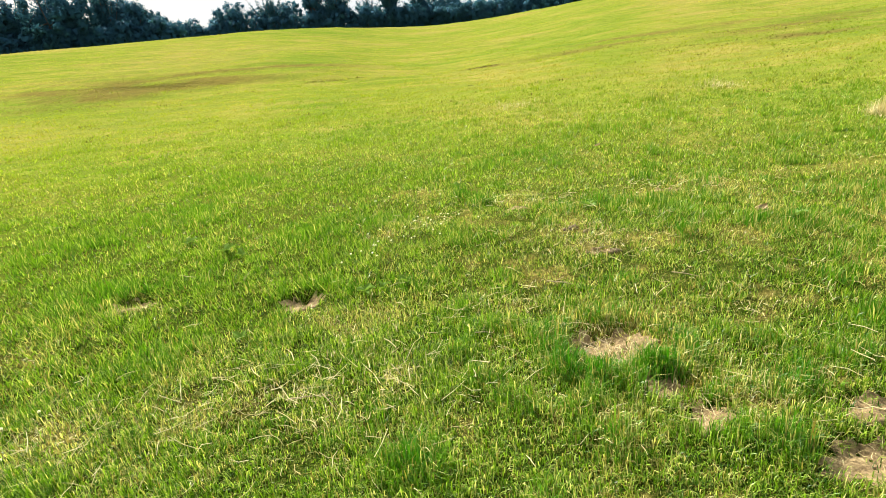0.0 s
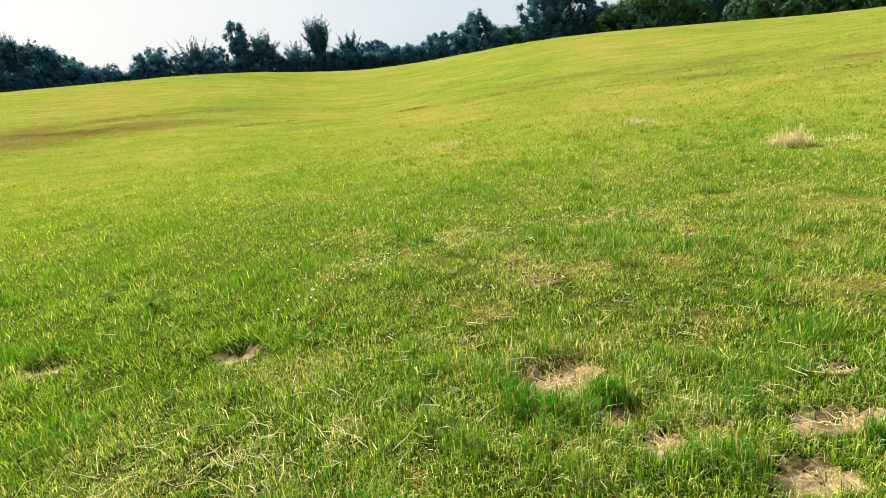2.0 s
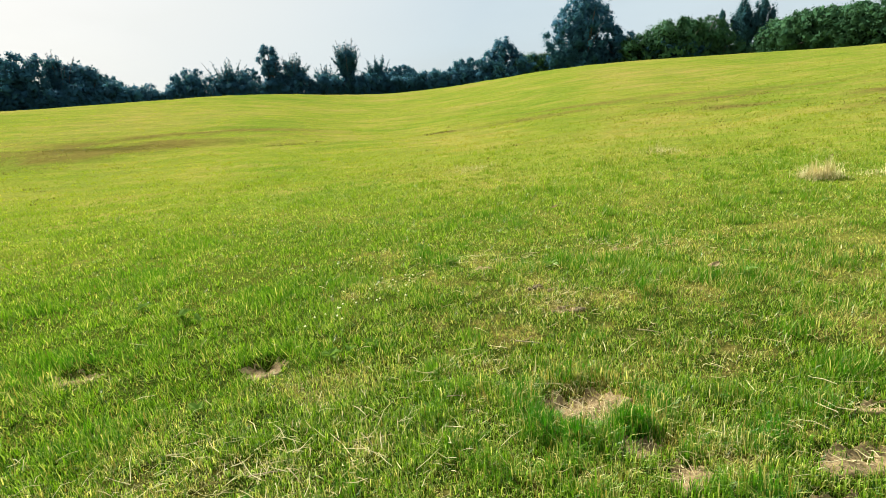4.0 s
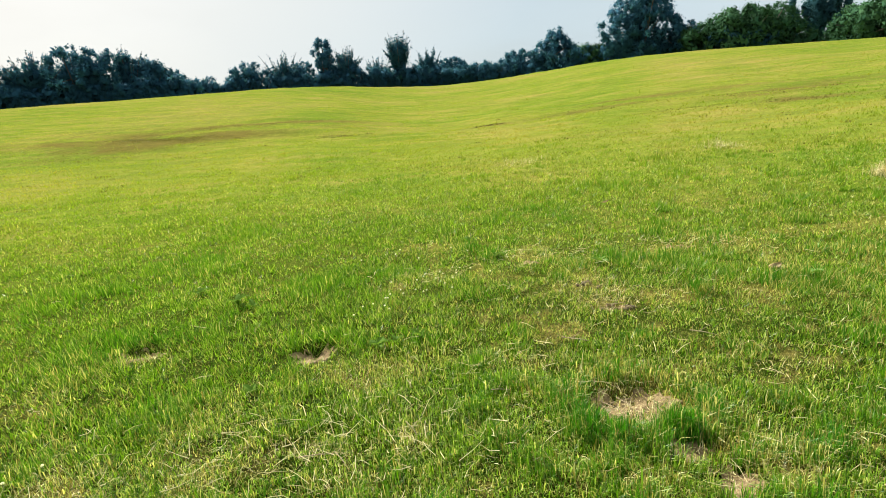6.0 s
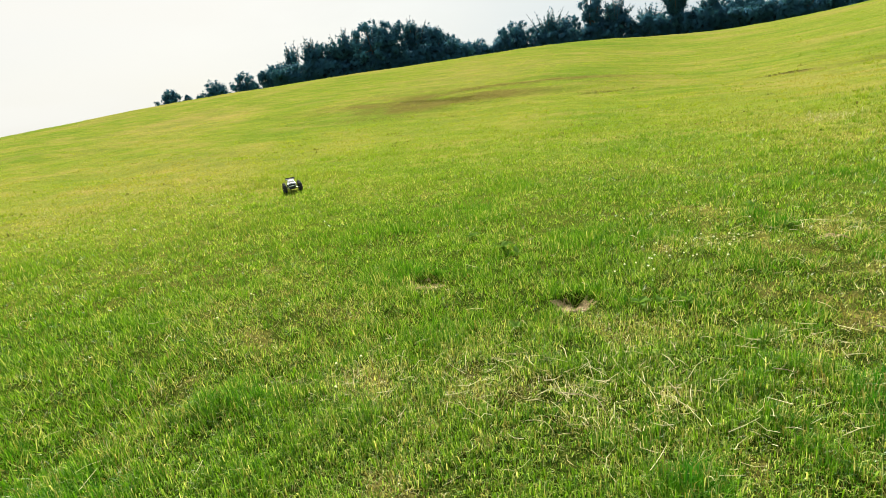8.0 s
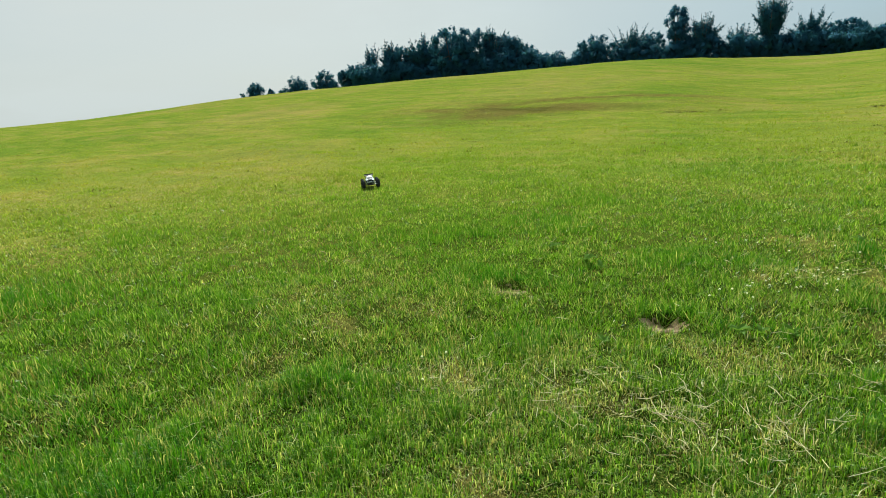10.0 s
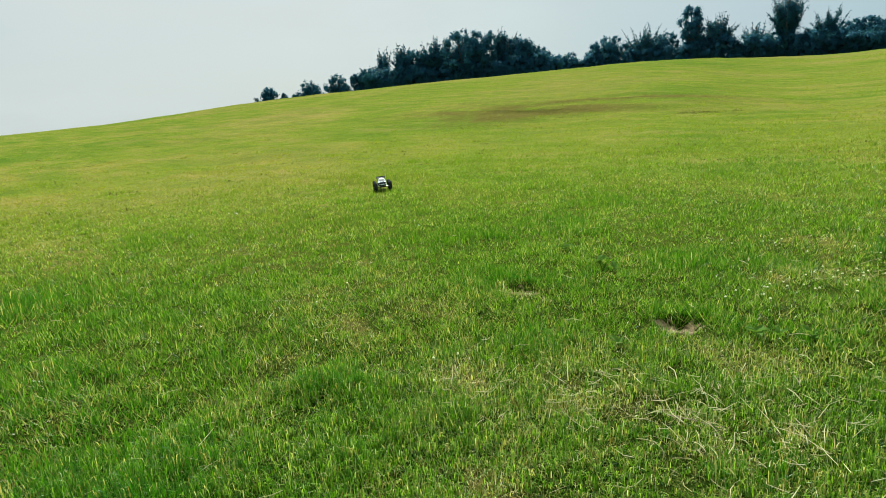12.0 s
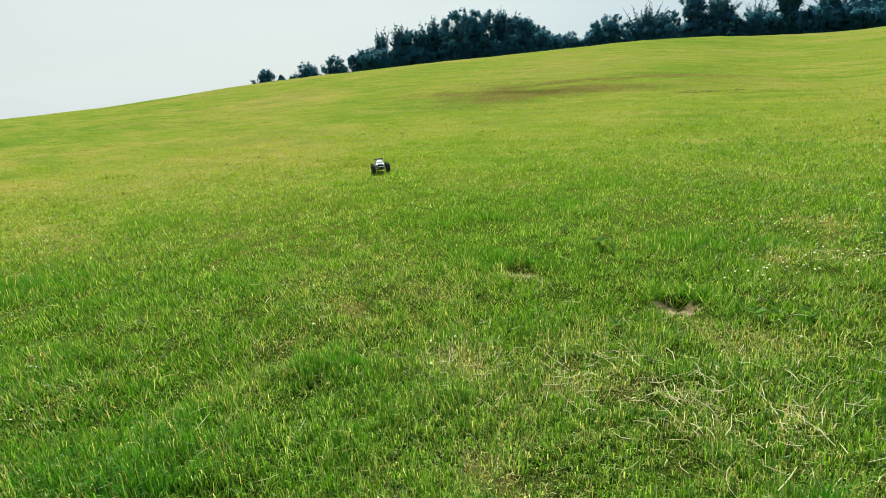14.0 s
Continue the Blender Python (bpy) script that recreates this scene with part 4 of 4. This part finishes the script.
M_CLOVER = leaf_material("clover_petals", (0.80, 0.79, 0.70), (0.88, 0.87, 0.80), 0.45)
M_STALK = plain("clover_stalk", (0.10, 0.2, 0.03), 0.6, 0, 200, 0.2)


def clover_meshes():
    """A round head of many small upright petals, and its thin stalk."""
    bm = bmesh.new()
    for k in range(34):
        u = (k + 0.5) / 34
        a, z = 2.4 * k, 1 - 1.5 * u
        q = math.sqrt(max(0.0, 1 - z * z))
        way = Vector((q * math.cos(a), q * math.sin(a), z))
        side = way.orthogonal().normalized() * 0.0022
        base, mid, tip = way * 0.003, way * 0.0072, way * 0.0098 + Vector((0, 0, 0.0012))
        vs = [bm.verts.new(p) for p in (base, mid - side, tip, mid + side)]
        bm.faces.new(vs)
    head = bpy.data.meshes.new("head")
    bm.to_mesh(head)
    bm.free()
    head.materials.append(M_CLOVER)
    bm = bmesh.new()
    limb(bm, (0, 0, 0), (0.004, 0.002, 0.062), 0.0013, 0.0009, 5)
    stalk = bpy.data.meshes.new("stalk")
    bm.to_mesh(stalk)
    bm.free()
    stalk.materials.append(M_STALK)
    return head, stalk


CLOVER_HEAD, CLOVER_STALK = clover_meshes()


def clover(x, y):
    ob = thing("clover_flower", pose(x, y, float(height(x, y)) - 0.004, random.uniform(-9, 9), random.uniform(-9, 9), random.uniform(0, 360)), "small round white clover flower in the meadow grass", "flower", "clover flowers")
    for name, me, z in (("stalk", CLOVER_STALK, 0), ("head", CLOVER_HEAD, 0.064)):
        o = new(name, me)
        o.parent = ob
        o.matrix_basis = pose(0.004 if z else 0, 0.002 if z else 0, z) @ Matrix.Diagonal((0.85, 0.85, 0.85 if z else 1, 1))


for cx, cy, spread, count in CLOVER:
    for _ in range(count):
        clover(random.gauss(cx, spread), random.gauss(cy, spread))

M_TWIG = plain("dry_twig", (0.36, 0.28, 0.17), 0.85, 0, 40, 0.35, 0.002)


def twig(x, y, turn, length, thick, lift=0.04):
    bm = bmesh.new()
    limb(bm, (0, 0, 0), (length * 0.55, 0.003, 0.003), thick, thick * 0.8, 6)
    limb(bm, (length * 0.55, 0.003, 0.003), (length, 0.0, 0.0), thick * 0.8, thick * 0.45, 6)
    limb(bm, (length * 0.4, 0.006, 0.01), (length * 0.62, 0.035, 0.03), thick * 0.5, thick * 0.3, 5)
    ob = part("twig", bm, M_TWIG)
    ob.matrix_basis = pose(x, y, float(height(x, y)) + lift, 0, 4, turn)
    tagged(ob, "dry bent twig lying on the grass", "twig", "fallen twigs")


for x, y, turn, length, thick in ((0.58, 3.02, -22, 0.16, 0.0035), (1.32, 2.95, -30, 0.15, 0.003), (-0.78, 2.0, 8, 0.17, 0.0035), (-0.62, 2.02, -55, 0.12, 0.0022), (0.1, 2.42, -4, 0.09, 0.0025), (-0.32, 2.2, -60, 0.12, 0.002), (-0.35, 2.62, -70, 0.1, 0.002), (1.02, 3.5, 20, 0.12, 0.003), (0.62, 2.34, -48, 0.14, 0.0025), (0.72, 2.4, -60, 0.12, 0.0025)):
    twig(x, y, turn, length, thick)

M_DEAD = plain("dead_leaf", (0.34, 0.26, 0.13), 0.8, 0, 60, 0.35, 0.001)


def dead_leaf(x, y, turn, size):
    bm = bmesh.new()
    rows = []
    for i in range(7):
        s = i / 6
        w = size * 0.36 * math.sin(math.pi * (0.06 + 0.9 * s)) ** 0.7
        curl = size * (0.30 * s * s - 0.12 * s)
        rows.append([bm.verts.new((size * s, k * w, curl + 0.25 * size * (k * k) * (0.5 + 0.3 * s))) for k in (-1, -0.5, 0, 0.5, 1)])
    for a, b in zip(rows, rows[1:]):
        for k in range(4):
            bm.faces.new((a[k], a[k + 1], b[k + 1], b[k]))
    rod_bm = [bm.verts.new(p) for p in ((-size * 0.3, -0.001, 0.004), (-size * 0.3, 0.001, 0.004))]
    bm.faces.new((rows[0][1], rod_bm[0], rod_bm[1], rows[0][3]))
    bmesh.ops.solidify(bm, geom=bm.faces[:], thickness=0.0008)
    ob = part("dead_leaf", bm, M_DEAD)
    ob.matrix_basis = pose(x, y, float(height(x, y)) + 0.045, 8, -6, turn)
    tagged(ob, "curled pale brown dead leaf on the grass", "leaf", "fallen leaves")


for x, y, turn, size in ((2.38, 3.93, 20, 0.075), (1.9, 6.9, -20, 0.08)):
    dead_leaf(x, y, turn, size)

# ---- the radio-controlled truck ----
M_RUBBER = plain("tyre_rubber", (0.018, 0.018, 0.018), 0.85, 0, 90, 0.4, 0.002)
M_BLACK = plain("black_plastic", (0.015, 0.015, 0.017), 0.8, 0, 70, 0.3)
M_WHITE = plain("white_shell_paint", (0.78, 0.79, 0.80), 0.25, 0, 25, 0.06, 0, 0.6)
M_GLOSS = plain("gloss_black_paint", (0.012, 0.013, 0.016), 0.5, 0, 30, 0.3)
M_STEEL = plain("dull_steel", (0.5, 0.5, 0.52), 0.35, 1.0, 60, 0.15)
M_PINK = plain("pale_pink_print", (0.75, 0.42, 0.45), 0.35, 0, 80, 0.25)


def box(bm, c, size, bevel=0.004, turn=None):
    m = Matrix.Translation(c) @ (turn or Matrix.Identity(4)) @ Matrix.Diagonal((*size, 1))
    made = bmesh.ops.create_cube(bm, size=1, matrix=m)["verts"]
    edges = list({e for v in made for e in v.link_edges})
    bmesh.ops.bevel(bm, geom=edges, offset=bevel, segments=2, affect="EDGES")


def rod(bm, a, b, r0, r1=None, n=10):
    a, b = Vector(a), Vector(b)
    m = Matrix.Translation((a + b) / 2) @ (b - a).to_track_quat("Z", "Y").to_matrix().to_4x4()
    bmesh.ops.create_cone(bm, cap_ends=True, segments=n, radius1=r0, radius2=r0 if r1 is None else r1, depth=(b - a).length, matrix=m)


def lathe(bm, profile, n=28):
    """Spin (radius, along-the-axle) pairs round the y axis."""
    rings = [[bm.verts.new((r * math.cos(2 * math.pi * i / n), y, r * math.sin(2 * math.pi * i / n))) for i in range(n)] for r, y in profile]
    for a, b in zip(rings, rings[1:]):
        for i in range(n):
            bm.faces.new((a[i], a[(i + 1) % n], b[(i + 1) % n], b[i]))
    return rings


def loft(bm, sections, ring):
    rows = [[bm.verts.new((s[0], y, z)) for y, z in ring(*s[1:])] for s in sections]
    n = len(rows[0])
    for a, b in zip(rows, rows[1:]):
        for i in range(n):
            bm.faces.new((a[i], a[(i + 1) % n], b[(i + 1) % n], b[i]))
    bm.faces.new(rows[0])
    bm.faces.new(rows[-1][::-1])


def wheel(truck, x, y, steer):
    out = 1 if y > 0 else -1
    bm = bmesh.new()
    lathe(bm, [(0.045, -0.034), (0.066, -0.040), (0.076, -0.032), (0.079, 0), (0.076, 0.032), (0.066, 0.040), (0.045, 0.034), (0.045, -0.034)])
    for i in range(22):
        for side in (-1, 1):
            a = 2 * math.pi * (i + 0.25 * side) / 22
            box(bm, (0.079 * math.cos(a), side * 0.017, 0.079 * math.sin(a)), (0.008, 0.026, 0.011), 0.0015, Matrix.Rotation(-a, 4, "Y"))
    tyre = part("wheel", bm, M_RUBBER, truck, "knobbly black rubber wheel")
    tyre.matrix_basis = pose(x, y, 0.085, 0, 0, steer) @ Matrix.Diagonal((1.14, 1.1, 1.14, 1))
    bm = bmesh.new()
    lathe(bm, [(0.046, -0.030 * out), (0.047, 0.034 * out), (0.042, 0.036 * out), (0.036, 0.018 * out), (0.012, 0.024 * out), (0.010, 0.034 * out), (0.0005, 0.035 * out)], 24)
    rim = part("rim", bm, M_BLACK, tyre, "dished plastic rim")
    bm = bmesh.new()
    bmesh.ops.create_cone(bm, cap_ends=True, segments=6, radius1=0.009, radius2=0.009, depth=0.012, matrix=pose(0, 0.036 * out, 0, 90, 0, 0))
    part("wheel_nut", bm, M_STEEL, tyre)
    return tyre


def rc_truck(m):
    truck = thing("radio_controlled_truck", m, "black and white toy monster truck with rear wing on the grass", "toy truck")
    bm = bmesh.new()
    box(bm, (0, 0, 0.085), (0.44, 0.11, 0.018), 0.006)
    box(bm, (0.02, 0, 0.105), (0.26, 0.09, 0.03), 0.008)
    part("chassis", bm, M_BLACK, truck)
    # shell: white flanks, black lower edge
    bm = bmesh.new()
    loft(bm, [(-0.25, 0.075, 0.145, 0.175, 0.19, 0.06), (-0.21, 0.10, 0.13, 0.175, 0.205, 0.08), (-0.12, 0.112, 0.125, 0.185, 0.262, 0.075), (-0.08, 0.115, 0.125, 0.188, 0.275, 0.072), (0.03, 0.115, 0.125, 0.188, 0.278, 0.07),
              (0.06, 0.113, 0.125, 0.187, 0.262, 0.075), (0.13, 0.11, 0.125, 0.18, 0.205, 0.088), (0.21, 0.10, 0.12, 0.165, 0.182, 0.08), (0.265, 0.075, 0.12, 0.15, 0.158, 0.06), (0.285, 0.05, 0.125, 0.14, 0.145, 0.042)],
         lambda hw, lo, mid, top, ht: [(-hw, lo), (-hw * 1.06, mid), (-ht * 1.08, top - 0.012), (-ht * 0.85, top), (ht * 0.85, top), (ht * 1.08, top - 0.012), (hw * 1.06, mid), (hw, lo)])
    part("body_shell", bm, M_WHITE, truck, "white painted body shell")
    bm = bmesh.new()
    loft(bm, [(-0.25, 0.08, 0.10), (-0.2, 0.112, 0.095), (0.0, 0.122, 0.09), (0.2, 0.108, 0.095), (0.28, 0.06, 0.105)],
         lambda hw, lo: [(-hw, lo), (-hw * 1.06, lo + 0.068), (hw * 1.06, lo + 0.068), (hw, lo)])
    part("side_skirt", bm, M_BLACK, truck, "black lower body edge")
    # glass and roof
    def panel(name, pts, mat, label=""):
        bm = bmesh.new()
        vs = [bm.verts.new(p) for p in pts]
        f = bm.faces.new(vs)
        f.normal_update()
        ext = bmesh.ops.extrude_face_region(bm, geom=[f])["geom"]
        bmesh.ops.translate(bm, verts=[g for g in ext if isinstance(g, bmesh.types.BMVert)], vec=f.normal * 0.003)
        part(name, bm, mat, truck, label)
    panel("windscreen", [(0.064, -0.066, 0.262), (0.128, -0.08, 0.209), (0.128, 0.08, 0.209), (0.064, 0.066, 0.262)], M_GLOSS, "dark windscreen")
    panel("rear_window", [(-0.125, 0.064, 0.262), (-0.205, 0.07, 0.211), (-0.205, -0.07, 0.211), (-0.125, -0.064, 0.262)], M_GLOSS, "dark rear window")
    for s in (-1, 1):
        pts = [(-0.10, s * 0.1175, 0.202), (0.045, s * 0.1175, 0.202), (0.025, s * 0.089, 0.258), (-0.08, s * 0.089, 0.258)]
        panel("side_window", pts if s < 0 else pts[::-1], M_GLOSS, "dark side window")
    panel("roof_panel", [(-0.075, -0.055, 0.279), (0.028, -0.053, 0.2815), (0.028, 0.053, 0.2815), (-0.075, 0.055, 0.279)], M_GLOSS, "gloss black roof panel")
    panel("bonnet_panel", [(0.135, -0.07, 0.207), (0.208, -0.065, 0.186), (0.208, 0.065, 0.186), (0.135, 0.07, 0.207)], M_WHITE, "white bonnet panel")
    blot = []
    for i in range(16):
        a = 2 * math.pi * i / 16
        r = 0.03 * (1 + 0.25 * math.sin(3 * a) + 0.15 * math.cos(5 * a))
        blot.append((-0.024 + r * math.cos(a), r * 0.9 * math.sin(a), 0.2845))
    panel("roof_print", blot, M_PINK, "pale pink printed shape")
    # lights, bumper
    for s in (-1, 1):
        bm = bmesh.new()
        bmesh.ops.create_uvsphere(bm, u_segments=12, v_segments=8, radius=0.013, matrix=pose(0.262, s * 0.055, 0.145))
        part("headlight", bm, M_STEEL, truck, "round silver headlight")
    bm = bmesh.new()
    box(bm, (0.315, 0, 0.085), (0.03, 0.17, 0.03), 0.008)
    box(bm, (0.29, 0, 0.075), (0.05, 0.09, 0.012), 0.004)
    part("front_bumper", bm, M_BLACK, truck)
    bm = bmesh.new()
    box(bm, (-0.27, 0, 0.085), (0.05, 0.12, 0.02), 0.006)
    part("rear_bumper", bm, M_BLACK, truck)
    # wing
    bm = bmesh.new()
    box(bm, (-0.315, 0, 0.262), (0.085, 0.25, 0.007), 0.002, Matrix.Rotation(radians(14), 4, "Y"))
    box(bm, (-0.35, 0, 0.275), (0.012, 0.25, 0.022), 0.002)
    wing = part("rear_wing", bm, M_BLACK, truck, "black rear wing on struts")
    for s in (-1, 1):
        bm = bmesh.new()
        box(bm, (-0.318, s * 0.127, 0.262), (0.095, 0.005, 0.055), 0.002)
        part("end_plate", bm, M_BLACK, wing, "black wing end plate")
        bm = bmesh.new()
        rod(bm, (-0.23, s * 0.03, 0.12), (-0.305, s * 0.035, 0.26), 0.006)
        part("wing_strut", bm, M_BLACK, wing)
    # a low, long cab
    for ob in truck.children_recursive:
        if ob.name.split(".")[0] in ("body_shell", "windscreen", "rear_window", "side_window", "roof_panel", "bonnet_panel", "roof_print"):
            for v in ob.data.vertices:
                v.co.z = 0.125 + (v.co.z - 0.125) * 0.74
        elif ob.name.split(".")[0] in ("rear_wing", "end_plate"):
            for v in ob.data.vertices:
                v.co.z -= 0.03
    # running gear
    for x in (-0.19, 0.19):
        bm = bmesh.new()
        box(bm, (x, 0, 0.15), (0.012, 0.12, 0.07), 0.004)
        part("shock_tower", bm, M_BLACK, truck)
        for s in (-1, 1):
            bm = bmesh.new()
            rod(bm, (x - 0.03, s * 0.045, 0.075), (x, s * 0.15, 0.078), 0.008, 0.006)
            rod(bm, (x + 0.03, s * 0.045, 0.075), (x, s * 0.15, 0.078), 0.008, 0.006)
            part("suspension_arm", bm, M_BLACK, truck)
            bm = bmesh.new()
            rod(bm, (x + 0.012, s * 0.055, 0.18), (x + 0.012, s * 0.125, 0.085), 0.008)
            for k in range(7):
                t = 0.15 + 0.1 * k
                p = Vector((x + 0.012, s * 0.055, 0.18)).lerp(Vector((x + 0.012, s * 0.125, 0.085)), t)
                q = Vector((x + 0.012, s * 0.055, 0.18)).lerp(Vector((x + 0.012, s * 0.125, 0.085)), t + 0.05)
                rod(bm, p, q, 0.013)
            part("shock_absorber", bm, M_STEEL, truck, "steel coil-over shock absorber")
            bm = bmesh.new()
            rod(bm, (x, s * 0.05, 0.082), (x, s * 0.185, 0.08), 0.005)
            part("drive_shaft", bm, M_STEEL, truck)
            wheel(truck, x, s * 0.205, 14 if x > 0 else 0)
    return truck


TX, TY = -6.95, 6.92
rc_truck(pose(TX, TY, float(height(TX, TY)) + 0.006, 1.5, -1.0, -44) @ Matrix.Diagonal((0.76, 0.64, 0.86, 1)))
